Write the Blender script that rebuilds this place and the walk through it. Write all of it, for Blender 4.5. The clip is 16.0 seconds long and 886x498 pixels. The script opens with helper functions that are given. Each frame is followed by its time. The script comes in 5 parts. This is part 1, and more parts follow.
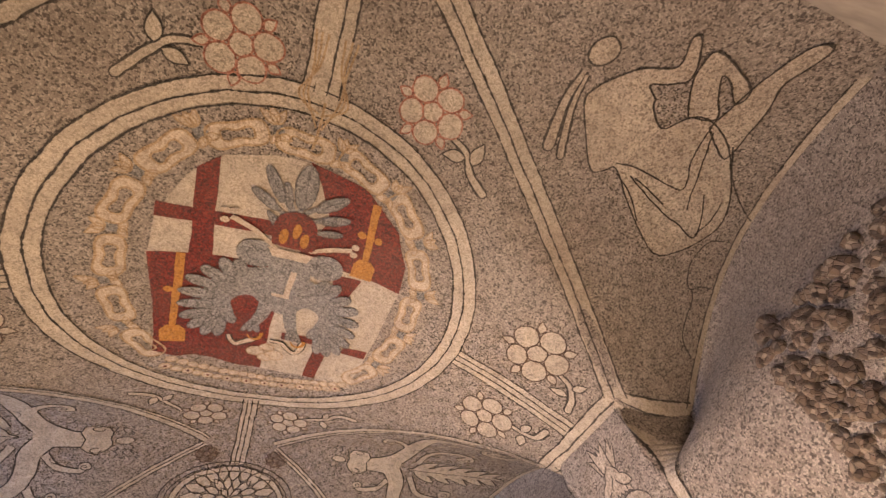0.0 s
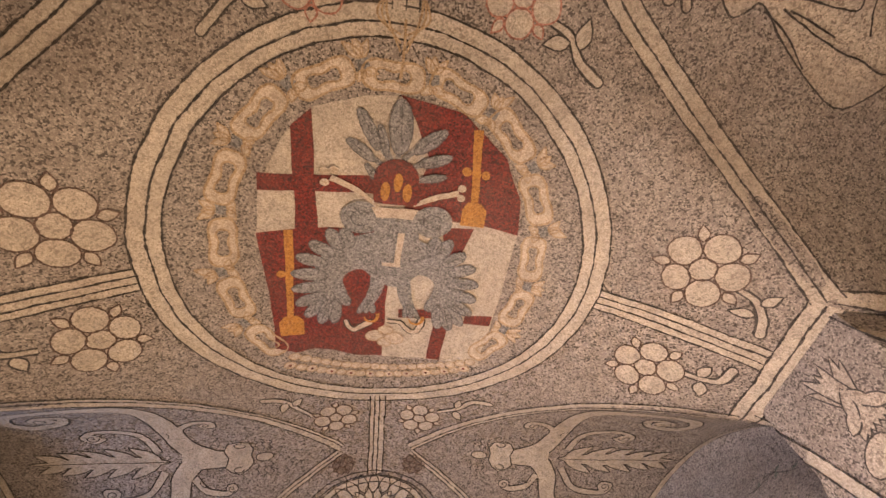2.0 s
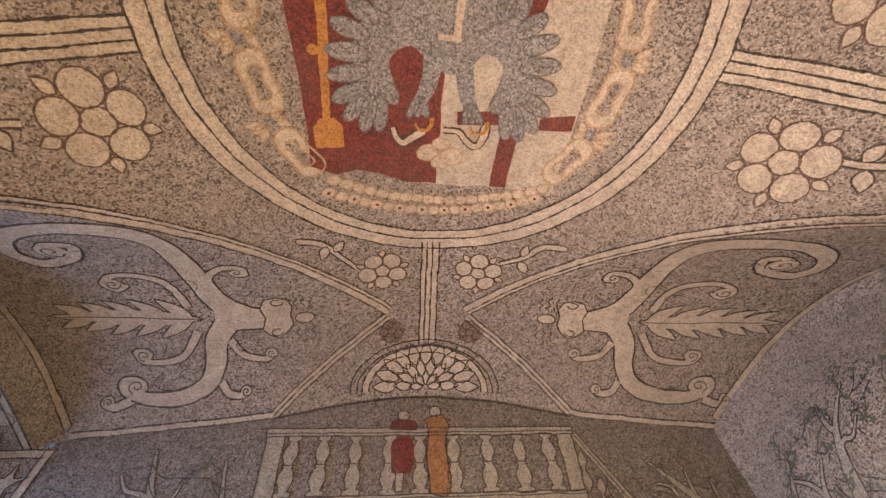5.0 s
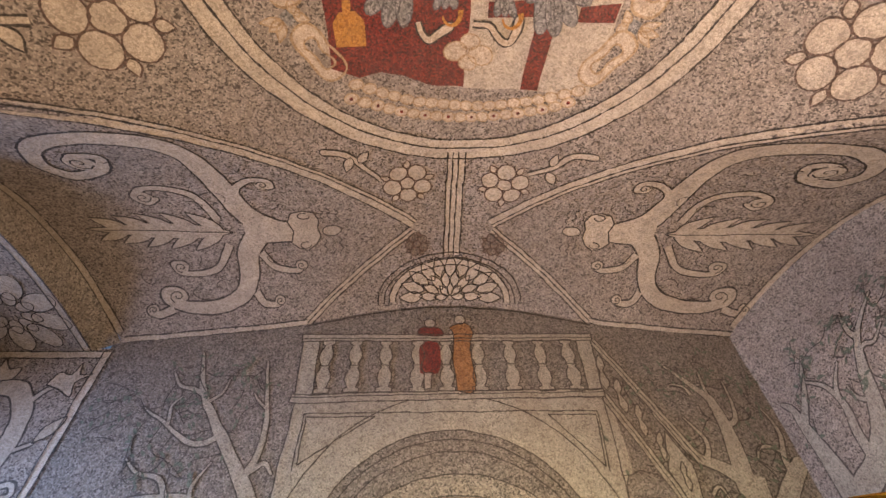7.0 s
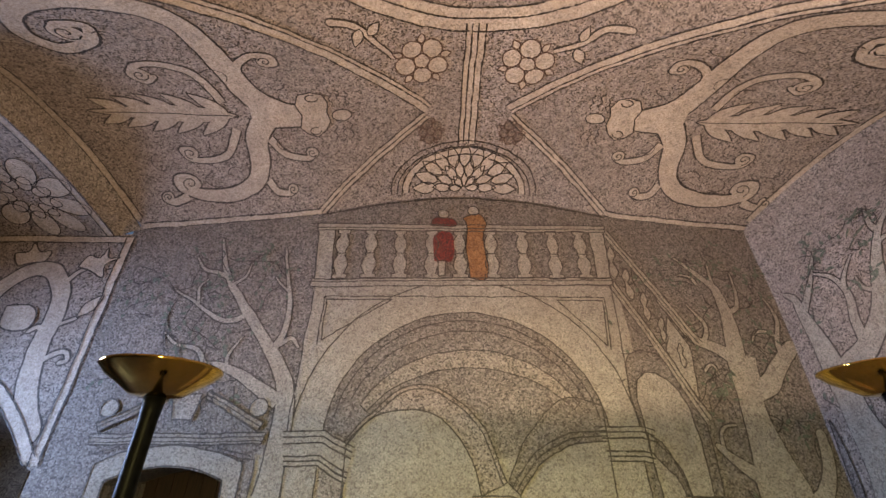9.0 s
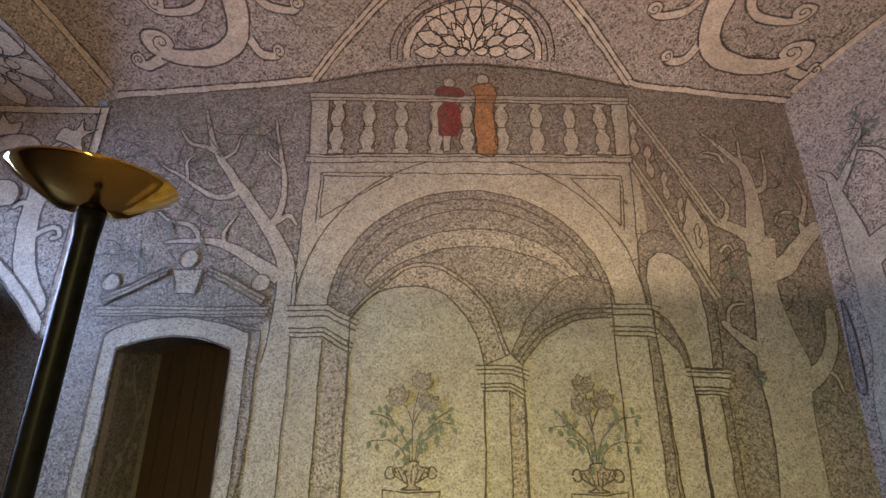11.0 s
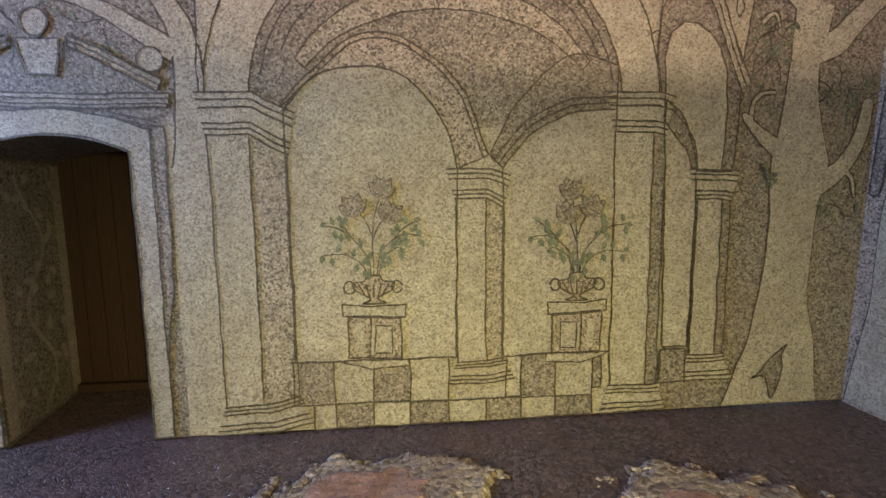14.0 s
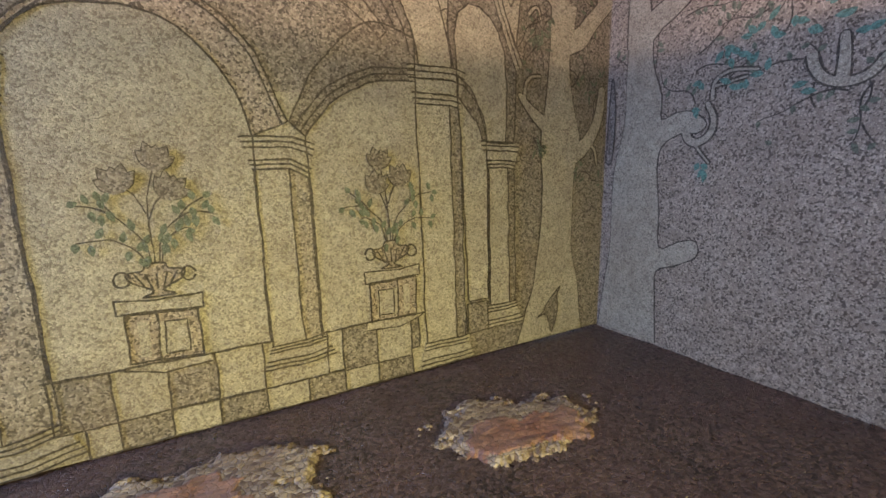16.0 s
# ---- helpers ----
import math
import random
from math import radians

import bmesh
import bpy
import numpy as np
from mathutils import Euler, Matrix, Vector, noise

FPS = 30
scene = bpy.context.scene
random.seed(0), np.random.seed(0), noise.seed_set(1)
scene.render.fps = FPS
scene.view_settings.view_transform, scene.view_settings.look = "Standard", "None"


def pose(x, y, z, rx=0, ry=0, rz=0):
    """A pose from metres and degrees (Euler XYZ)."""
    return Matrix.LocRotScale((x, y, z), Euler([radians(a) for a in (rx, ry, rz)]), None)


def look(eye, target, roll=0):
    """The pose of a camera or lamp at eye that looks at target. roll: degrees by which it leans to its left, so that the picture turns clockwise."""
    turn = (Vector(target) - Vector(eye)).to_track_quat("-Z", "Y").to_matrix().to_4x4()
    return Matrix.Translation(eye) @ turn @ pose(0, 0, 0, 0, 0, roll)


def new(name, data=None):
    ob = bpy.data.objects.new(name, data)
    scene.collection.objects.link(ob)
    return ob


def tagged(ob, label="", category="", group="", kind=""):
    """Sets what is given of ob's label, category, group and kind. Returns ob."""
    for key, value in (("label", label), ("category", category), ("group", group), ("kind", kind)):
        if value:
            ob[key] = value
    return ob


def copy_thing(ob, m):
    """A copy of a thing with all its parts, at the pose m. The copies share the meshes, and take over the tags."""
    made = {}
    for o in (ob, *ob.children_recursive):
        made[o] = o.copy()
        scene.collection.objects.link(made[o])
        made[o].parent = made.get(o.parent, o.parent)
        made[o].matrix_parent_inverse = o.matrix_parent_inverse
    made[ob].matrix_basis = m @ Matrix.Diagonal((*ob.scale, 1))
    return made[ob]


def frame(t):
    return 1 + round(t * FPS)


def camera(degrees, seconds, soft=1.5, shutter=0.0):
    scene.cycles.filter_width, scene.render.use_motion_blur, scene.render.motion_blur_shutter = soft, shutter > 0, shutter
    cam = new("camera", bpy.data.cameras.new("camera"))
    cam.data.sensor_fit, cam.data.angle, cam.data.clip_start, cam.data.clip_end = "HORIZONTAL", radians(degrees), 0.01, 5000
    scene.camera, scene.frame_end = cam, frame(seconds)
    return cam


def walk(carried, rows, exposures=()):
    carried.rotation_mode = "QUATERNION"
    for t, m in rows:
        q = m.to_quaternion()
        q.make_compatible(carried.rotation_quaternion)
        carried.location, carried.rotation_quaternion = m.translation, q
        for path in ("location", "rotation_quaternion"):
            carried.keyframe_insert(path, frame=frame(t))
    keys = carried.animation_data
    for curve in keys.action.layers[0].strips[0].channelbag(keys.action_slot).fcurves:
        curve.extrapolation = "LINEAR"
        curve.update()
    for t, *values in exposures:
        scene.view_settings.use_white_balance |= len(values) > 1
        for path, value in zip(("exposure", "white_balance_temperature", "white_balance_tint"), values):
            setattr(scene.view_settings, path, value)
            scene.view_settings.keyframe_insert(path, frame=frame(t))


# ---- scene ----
cam = camera(93.8, 16.0, soft=1.6)
PATH = [
    (0, (1.968, -6.168, 1.884), (2.564, -5.145, 3.496), -10.8),
    (0.5, (1.899, -6.009, 1.869), (2.43, -4.944, 3.476), -13.8),
    (1, (1.862, -5.793, 1.86), (2.289, -4.738, 3.505), -15.7),
    (1.5, (1.833, -5.554, 1.867), (2.128, -4.509, 3.546), -12.4),
    (2, (1.816, -5.273, 1.867), (2.065, -4.28, 3.585), -9.0),
    (2.5, (1.748, -4.993, 1.84), (1.997, -4.076, 3.6), -11.6),
    (3, (1.681, -4.722, 1.856), (1.937, -3.827, 3.626), -13.6),
    (3.5, (1.62, -4.488, 1.859), (1.826, -3.655, 3.666), -10.2),
    (4, (1.601, -4.226, 1.86), (1.799, -3.426, 3.682), -11.1),
    (4.5, (1.633, -4.024, 1.847), (1.82, -3.156, 3.639), -10.0),
    (5, (1.613, -3.832, 1.825), (1.756, -2.674, 3.45), -4.6),
    (5.2, (1.601, -3.805, 1.823), (1.743, -2.642, 3.444), -4.8),
    (7.5, (1.472, -3.709, 1.776), (1.543, -2.172, 3.054), -1.6),
    (8, (1.444, -3.673, 1.765), (1.509, -2.058, 2.943), -1.5),
    (10.3, (1.422, -3.566, 1.676), (1.464, -1.705, 2.408), 0.6),
    (10.5, (1.389, -3.511, 1.642), (1.441, -1.631, 2.323), 0.0),
    (11, (1.44, -3.334, 1.645), (1.472, -1.417, 2.212), 0.1),
    (11.5, (1.45, -3.145, 1.619), (1.466, -1.212, 2.129), -0.2),
    (12, (1.434, -2.95, 1.561), (1.516, -0.981, 1.9), -0.1),
    (12.5, (1.432, -2.819, 1.519), (1.557, -0.828, 1.656), -0.7),
    (13, (1.464, -2.753, 1.502), (1.52, -0.754, 1.469), 0.0),
    (13.5, (1.492, -2.702, 1.48), (1.533, -0.708, 1.331), 0.4),
    (14, (1.5, -2.666, 1.464), (1.665, -0.684, 1.253), -0.8),
    (14.5, (1.53, -2.651, 1.459), (1.85, -0.694, 1.197), -0.5),
    (15, (1.587, -2.666, 1.44), (2.107, -0.759, 1.133), -1.5),
    (15.5, (1.601, -2.673, 1.409), (2.293, -0.819, 1.116), -2.1),
    (16, (1.628, -2.682, 1.399), (2.543, -0.933, 1.073), -2.2),
]
EXPOSURES = [(0.0, 0.0), (16.0, 0.0)]
walk(cam, [(t, look(eye, target, roll)) for t, eye, target, roll in PATH], EXPOSURES)

# ---- light ----
world = bpy.data.worlds.new("world")
scene.world = world
world.use_nodes = True
wn = world.node_tree
sky = wn.nodes.new("ShaderNodeTexSky")
sky.sky_type, sky.sun_disc, sky.sun_elevation, sky.sun_rotation = "NISHITA", False, radians(35), radians(200)
wn.links.new(sky.outputs[0], wn.nodes["Background"].inputs[0])
wn.nodes["Background"].inputs[1].default_value = 0.08


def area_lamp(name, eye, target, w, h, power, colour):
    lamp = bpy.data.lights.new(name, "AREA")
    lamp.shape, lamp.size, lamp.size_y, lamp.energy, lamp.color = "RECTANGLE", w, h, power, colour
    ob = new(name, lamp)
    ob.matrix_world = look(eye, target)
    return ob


def uplight(name, eye, power, colour, blend):
    lamp = bpy.data.lights.new(name, "SPOT")
    lamp.energy, lamp.color, lamp.shadow_soft_size = power, colour, 0.07
    lamp.spot_size, lamp.spot_blend = radians(176), blend
    ob = new(name, lamp)
    ob.matrix_world = look(eye, (eye[0], eye[1] + 0.001, eye[2] + 1))
    return ob


# daylight in the west window; an added warm fill, source unseen, outside the south wall; the uplights
area_lamp("west_window_daylight", (-3.95, -1.5, 2.35), (4.68, -1.1, 1.2), 1.3, 1.7, 172, (0.46, 0.61, 1.0)).data.spread = radians(100)
area_lamp("south_fill_light", (3.20, -10.0, 2.15), (1.8, 0, 0.4), 1.7, 1.3, 1480, (1.0, 0.84, 0.30))
# the pair at y -4.75 is added out of view, to brighten the south vault
for x, y, power, blend in ((0.735, -2.53, 72, 0.4), (2.66, -2.53, 295, 0.1), (0.25, -4.75, 128, 0.5), (3.40, -4.75, 145, 0.4)):
    uplight("torch_bulb", (x, y, 2.045), power, (1.0, 0.685, 0.442), blend)

from mathutils.geometry import tessellate_polygon as tessellate

# ---- materials ----
def ramp(nt, stops):
    r = nt.nodes.new("ShaderNodeValToRGB")
    while len(r.color_ramp.elements) < len(stops):
        r.color_ramp.elements.new(0.5)
    for e, (p, c) in zip(r.color_ramp.elements, stops):
        e.position, e.color = p, (*c, 1)
    return r


def mosaic(name, light, mid, dark, chip=0.0115, rough=0.66, bump=0.6, stain=0.22, dirt=(0.16, 0.11, 0.08)):
    """Pebble mosaic: stone chips of three tones in mortar, with soft stains."""
    m = bpy.data.materials.new(name)
    m.use_nodes = True
    nt = m.node_tree
    L = nt.links.new
    b = nt.nodes["Principled BSDF"]
    geo = nt.nodes.new("ShaderNodeNewGeometry")
    warp = nt.nodes.new("ShaderNodeTexNoise")
    warp.inputs["Scale"].default_value = 22
    add = nt.nodes.new("ShaderNodeMixRGB")
    add.blend_type, add.inputs[0].default_value = "LINEAR_LIGHT", 0.012
    L(geo.outputs["Position"], warp.inputs["Vector"])
    L(geo.outputs["Position"], add.inputs[1])
    L(warp.outputs["Color"], add.inputs[2])
    vo = nt.nodes.new("ShaderNodeTexVoronoi")
    vo.inputs["Scale"].default_value = 1 / chip
    L(add.outputs[0], vo.inputs["Vector"])
    edge = nt.nodes.new("ShaderNodeTexVoronoi")
    edge.feature = "DISTANCE_TO_EDGE"
    edge.inputs["Scale"].default_value = 1 / chip
    L(add.outputs[0], edge.inputs["Vector"])
    sep = nt.nodes.new("ShaderNodeSeparateColor")
    L(vo.outputs["Color"], sep.inputs[0])
    tone = ramp(nt, [(0.0, dark), (0.17, dark), (0.27, mid), (0.60, mid), (0.8, light), (1.0, light)])
    L(sep.outputs[0], tone.inputs[0])
    # mortar between the chips
    joint = ramp(nt, [(0.0, (0.5, 0.5, 0.5)), (0.12, (1, 1, 1))])
    L(edge.outputs["Distance"], joint.inputs[0])
    mul = nt.nodes.new("ShaderNodeMixRGB")
    mul.blend_type, mul.inputs[0].default_value = "MULTIPLY", 0.8
    L(tone.outputs[0], mul.inputs[1])
    L(joint.outputs[0], mul.inputs[2])
    # stains at two sizes
    big = nt.nodes.new("ShaderNodeTexNoise")
    big.inputs["Scale"].default_value, big.inputs["Detail"].default_value = 1.7, 6
    L(geo.outputs["Position"], big.inputs["Vector"])
    sr = ramp(nt, [(0.38, (0, 0, 0)), (0.7, (1, 1, 1))])
    L(big.outputs["Fac"], sr.inputs[0])
    fac = nt.nodes.new("ShaderNodeMath")
    fac.operation, fac.inputs[1].default_value = "MULTIPLY", stain
    L(sr.outputs[0], fac.inputs[0])
    st = nt.nodes.new("ShaderNodeMixRGB")
    st.inputs[2].default_value = (*dirt, 1)
    L(fac.outputs[0], st.inputs[0])
    L(mul.outputs[0], st.inputs[1])
    fine = nt.nodes.new("ShaderNodeTexNoise")
    fine.inputs["Scale"].default_value, fine.inputs["Detail"].default_value = 9, 4
    L(geo.outputs["Position"], fine.inputs["Vector"])
    fr = ramp(nt, [(0.3, (0.84, 0.84, 0.84)), (0.7, (1.08, 1.08, 1.08))])
    L(fine.outputs["Fac"], fr.inputs[0])
    m2 = nt.nodes.new("ShaderNodeMixRGB")
    m2.blend_type, m2.inputs[0].default_value = "MULTIPLY", 1
    L(st.outputs[0], m2.inputs[1])
    L(fr.outputs[0], m2.inputs[2])
    L(m2.outputs[0], b.inputs["Base Color"])
    # chips stand unevenly
    hsum = nt.nodes.new("ShaderNodeMath")
    hsum.operation = "ADD"
    L(sep.outputs[1], hsum.inputs[0])
    L(joint.outputs[0], hsum.inputs[1])
    bp = nt.nodes.new("ShaderNodeBump")
    bp.inputs["Strength"].default_value, bp.inputs["Distance"].default_value = bump, 0.006
    L(hsum.outputs[0], bp.inputs["Height"])
    L(bp.outputs[0], b.inputs["Normal"])
    rr = nt.nodes.new("ShaderNodeMapRange")
    rr.inputs["To Min"].default_value, rr.inputs["To Max"].default_value = rough - 0.25, rough + 0.15
    L(sep.outputs[2], rr.inputs["Value"])
    L(rr.outputs[0], b.inputs["Roughness"])
    return m


def plain(name, colour, rough=0.5, metal=0.0, grain=0.15, scale=30.0, bump=0.1, spread=(1, 1, 1), spec=0.5):
    m = bpy.data.materials.new(name)
    m.use_nodes = True
    nt = m.node_tree
    L = nt.links.new
    b = nt.nodes["Principled BSDF"]
    tc = nt.nodes.new("ShaderNodeTexCoord")
    mp = nt.nodes.new("ShaderNodeMapping")
    mp.inputs["Scale"].default_value = spread
    L(tc.outputs["Object"], mp.inputs[0])
    n = nt.nodes.new("ShaderNodeTexNoise")
    n.inputs["Scale"].default_value, n.inputs["Detail"].default_value = scale, 6
    L(mp.outputs[0], n.inputs["Vector"])
    lo, hi = [tuple(max(0, c * k) for c in colour) for k in (1 - grain * 2, 1 + grain)]
    r = ramp(nt, [(0.3, lo), (0.7, hi)])
    L(n.outputs["Fac"], r.inputs[0])
    L(r.outputs[0], b.inputs["Base Color"])
    b.inputs["Roughness"].default_value, b.inputs["Metallic"].default_value, b.inputs["Specular IOR Level"].default_value = rough, metal, spec
    bp = nt.nodes.new("ShaderNodeBump")
    bp.inputs["Strength"].default_value, bp.inputs["Distance"].default_value = bump, 0.004
    L(n.outputs["Fac"], bp.inputs["Height"])
    L(bp.outputs[0], b.inputs["Normal"])
    return m


GROUND = mosaic("grey_pebble_mosaic", (0.43, 0.375, 0.328), (0.280, 0.240, 0.210), (0.082, 0.068, 0.059), 0.0112, bump=0.8)
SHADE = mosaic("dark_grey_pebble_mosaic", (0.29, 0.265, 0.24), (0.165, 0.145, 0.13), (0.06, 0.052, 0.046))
WHITE = mosaic("cream_pebble_mosaic", (0.555, 0.485, 0.407), (0.48, 0.416, 0.344), (0.345, 0.292, 0.238), stain=0.28)
PALE = mosaic("pale_wall_mosaic", (0.46, 0.43, 0.367), (0.365, 0.34, 0.29), (0.215, 0.195, 0.165), 0.0104, stain=0.28, bump=0.9)
BLACK = mosaic("black_pebble_line", (0.07, 0.058, 0.05), (0.034, 0.028, 0.024), (0.015, 0.013, 0.011), stain=0.08)
RED = mosaic("red_pebble_mosaic", (0.22, 0.026, 0.016), (0.13, 0.011, 0.008), (0.048, 0.006, 0.005), stain=0.25)
UMBER = mosaic("umber_pebble_line", (0.15, 0.095, 0.075), (0.09, 0.055, 0.042), (0.045, 0.028, 0.022), stain=0.2)
ROSE = mosaic("rose_pebble_line", (0.46, 0.22, 0.17), (0.36, 0.15, 0.11), (0.22, 0.085, 0.06), stain=0.2)
PINK = mosaic("pink_pebble_mosaic", (0.60, 0.505, 0.41), (0.52, 0.425, 0.335), (0.39, 0.305, 0.235), stain=0.15)
OCHRE = mosaic("ochre_pebble_mosaic", (0.47, 0.35, 0.23), (0.40, 0.285, 0.175), (0.29, 0.19, 0.105), stain=0.15)
GOLD = mosaic("gold_pebble_mosaic", (0.50, 0.24, 0.05), (0.42, 0.19, 0.035), (0.30, 0.12, 0.02), stain=0.1)
STEEL = mosaic("blue_grey_pebble_mosaic", (0.34, 0.325, 0.32), (0.21, 0.205, 0.205), (0.10, 0.095, 0.095), stain=0.1)
GREEN = mosaic("green_pebble_mosaic", (0.15, 0.18, 0.14), (0.10, 0.122, 0.092), (0.055, 0.075, 0.055), stain=0.1)
RUSSET = mosaic("russet_pebble_mosaic", (0.36, 0.19, 0.08), (0.27, 0.13, 0.05), (0.17, 0.08, 0.03), stain=0.1)
BROWN = mosaic("brown_pebble_mosaic", (0.26, 0.205, 0.165), (0.17, 0.13, 0.105), (0.08, 0.06, 0.048))
INK = mosaic("brown_black_pebble_line", (0.085, 0.071, 0.058), (0.042, 0.035, 0.029), (0.020, 0.017, 0.014), stain=0.12)
FADED = mosaic("faded_cream_mosaic", (0.54, 0.465, 0.385), (0.43, 0.365, 0.30), (0.25, 0.205, 0.165), stain=0.3)
MID = mosaic("middle_grey_mosaic", (0.37, 0.335, 0.29), (0.235, 0.21, 0.18), (0.085, 0.075, 0.064), stain=0.3)
FRIEZE = mosaic("grey_frieze_mosaic", (0.41, 0.375, 0.325), (0.30, 0.272, 0.235), (0.15, 0.134, 0.115), stain=0.3)
SLATE = mosaic("slate_pebble_line", (0.17, 0.165, 0.17), (0.11, 0.105, 0.11), (0.055, 0.052, 0.055), stain=0.1)
TEAL = mosaic("teal_pebble_mosaic", (0.12, 0.27, 0.24), (0.085, 0.20, 0.18), (0.05, 0.12, 0.11), stain=0.1)
TUFA = mosaic("brown_tufa", (0.25, 0.20, 0.16), (0.13, 0.092, 0.066), (0.045, 0.03, 0.022), 0.035, 0.85, 1.0, 0.6, (0.06, 0.04, 0.03))
EARTH = mosaic("dark_earth_floor", (0.14, 0.10, 0.108), (0.080, 0.056, 0.062), (0.032, 0.023, 0.026), 0.019, 0.5, 1.0, 0.4, (0.11, 0.062, 0.07))
RUST = mosaic("worn_red_screed", (0.33, 0.18, 0.14), (0.25, 0.12, 0.09), (0.17, 0.085, 0.07), 0.03, 0.6, 0.5, 0.75, (0.30, 0.22, 0.21))
LIME = mosaic("broken_white_plaster", (0.46, 0.40, 0.33), (0.34, 0.285, 0.235), (0.14, 0.105, 0.09), 0.028, 0.6, 1.0, 0.75, (0.13, 0.085, 0.08))
WOOD = plain("dark_brown_wood", (0.026, 0.0090, 0.0056), 0.6, 0, 0.35, 12, 0.3, (6, 6, 0.5))
BRASS = plain("polished_brass", (0.66, 0.42, 0.09), 0.10, 1.0, 0.1, 8, 0.05)
IRON = plain("black_iron", (0.005, 0.005, 0.006), 0.4, 0.0, 0.3, 40, 0.15, (1, 1, 1), 0.04)
PLASTER = plain("grey_lime_plaster", (0.34, 0.30, 0.26), 0.85, 0, 0.15, 6, 0.4)

# ---- surfaces that carry the mosaic ----
CX, CY = 1.77, -3.35
EAST, WEST = 4.72, -1.55
EAST_0, LEAN_E = 4.655, 0.033


def vault_z(u, v):
    a = 4.84 - 0.118 * u * u - 0.34 * abs(v / 3.35) ** 6
    b = 4.55 + 0.1 * (2.95 - abs(u)) - (0.29 if abs(v) > 2.1 else 0.36) * (abs(v) - 2.1) ** 2
    return 0.5 * (a + b + math.sqrt((a - b) ** 2 + 0.006))


def by_hand(a, b, size=0.010):
    """The slight unsteadiness of hand-laid lines."""
    p = Vector((a * 5.5, b * 5.5, 0.5))
    q = Vector((a * 19, b * 19, 7.5))
    return a + size * noise.noise(p) + size * 0.4 * noise.noise(q), b + size * noise.noise(p + Vector((40, 9, 2))) + size * 0.4 * noise.noise(q + Vector((13, 31, 2)))


def vault_point(u, v, h):
    return Vector((CX + u, CY + v, vault_z(u, v) - h))


def on_vault(u, v, h):
    return vault_point(*by_hand(u, v), h)


def on_north(x, z, h):
    x, z = by_hand(x, z)
    return Vector((x, -h, max(z, 0.0)))


def on_jamb(x, z, h):
    x, z = by_hand(x, z)
    return Vector((x, 0.002 - h, z))


def smooth(t):
    t = min(1.0, max(0.0, t))
    return t * t * (3 - 2 * t)


def edge_east(v):
    """How far the vault reaches east: the arched lunettes bulge outwards beside the middle rib."""
    a = abs(v)
    return 2.97 + smooth((a - 0.5) / 0.14) * 0.70 * max(0.0, 1 - ((a - 1.2) / 2.13) ** 2)


def edge_west(v):
    a = abs(v)
    return 3.30 + smooth((a - 0.5) / 0.14) * 0.26 * max(0.0, 1 - ((a - 1.9) / 1.42) ** 2)


def on_east(y, z, h):
    v = y - CY
    e = edge_east(v)
    foot = EAST_0 + LEAN_E * z
    top = vault_z(e, v)
    return Vector((foot + (CX + e - EAST_0 - LEAN_E * top) * smooth((z - 3.1) / (top - 3.1)) - h, y, z))


# ---- drawing tools ----
def arc(cx, cy, rx, ry, a0=0.0, a1=360.0, n=40):
    return [(cx + rx * math.cos(radians(a0 + (a1 - a0) * i / n)), cy + ry * math.sin(radians(a0 + (a1 - a0) * i / n))) for i in range(n + 1)]


def spline(pts, n=7):
    """A smooth curve through a few points."""
    out = []
    p = [pts[0], *pts, pts[-1]]
    for i in range(1, len(p) - 2):
        for k in range(n):
            s = k / n
            out.append(tuple(0.5 * (2 * p[i][c] + (p[i + 1][c] - p[i - 1][c]) * s + (2 * p[i - 1][c] - 5 * p[i][c] + 4 * p[i + 1][c] - p[i + 2][c]) * s * s
                       + (3 * p[i][c] - p[i - 1][c] - 3 * p[i + 1][c] + p[i + 2][c]) * s ** 3) for c in (0, 1)))
    out.append(tuple(pts[-1]))
    return out


def dense(pts, step=0.05):
    out = [pts[0]]
    for a, b in zip(pts, pts[1:]):
        n = max(1, math.ceil(math.dist(a, b) / step))
        out += [(a[0] + (b[0] - a[0]) * i / n, a[1] + (b[1] - a[1]) * i / n) for i in range(1, n + 1)]
    return out


COUNT = [0]


def layer():
    """A hair's breadth, different for each piece, so that pieces that overlap never share a plane."""
    COUNT[0] += 1
    return (COUNT[0] * 7 % 40) * 3.5e-5


def ribbon(bm, on, pts, w, h, w2=None, wobble=0.0):
    """A strip of width w (to w2 at its end) along a line."""
    pts = dense([p for i, p in enumerate(pts) if not i or math.dist(p, pts[i - 1]) > 1e-5], 0.016 if wobble else 0.05)
    if len(pts) < 2:
        return
    n = len(pts)
    h += layer()
    closed = math.dist(pts[0], pts[-1]) < 1e-4
    rows = []
    for i, p in enumerate(pts):
        a = pts[i - 1] if i else (pts[-2] if closed else p)
        b = pts[i + 1] if i < n - 1 else (pts[1] if closed else p)
        dx, dy = b[0] - a[0], b[1] - a[1]
        d = math.hypot(dx, dy) or 1
        k = 0.5 * (w if w2 is None else w + (w2 - w) * i / (n - 1))
        if wobble:
            k *= max(0.12, 1.0 + wobble * (0.9 * noise.noise(Vector((p[0] * 61, p[1] * 61, 3))) + 0.6 * noise.noise(Vector((p[0] * 17, p[1] * 17, 9)))))
        nx, ny = -dy / d * k, dx / d * k
        rows.append((bm.verts.new(on(p[0] + nx, p[1] + ny, h)), bm.verts.new(on(p[0] - nx, p[1] - ny, h))))
    for (a, b), (c, d) in zip(rows, rows[1:]):
        bm.faces.new((a, b, d, c))


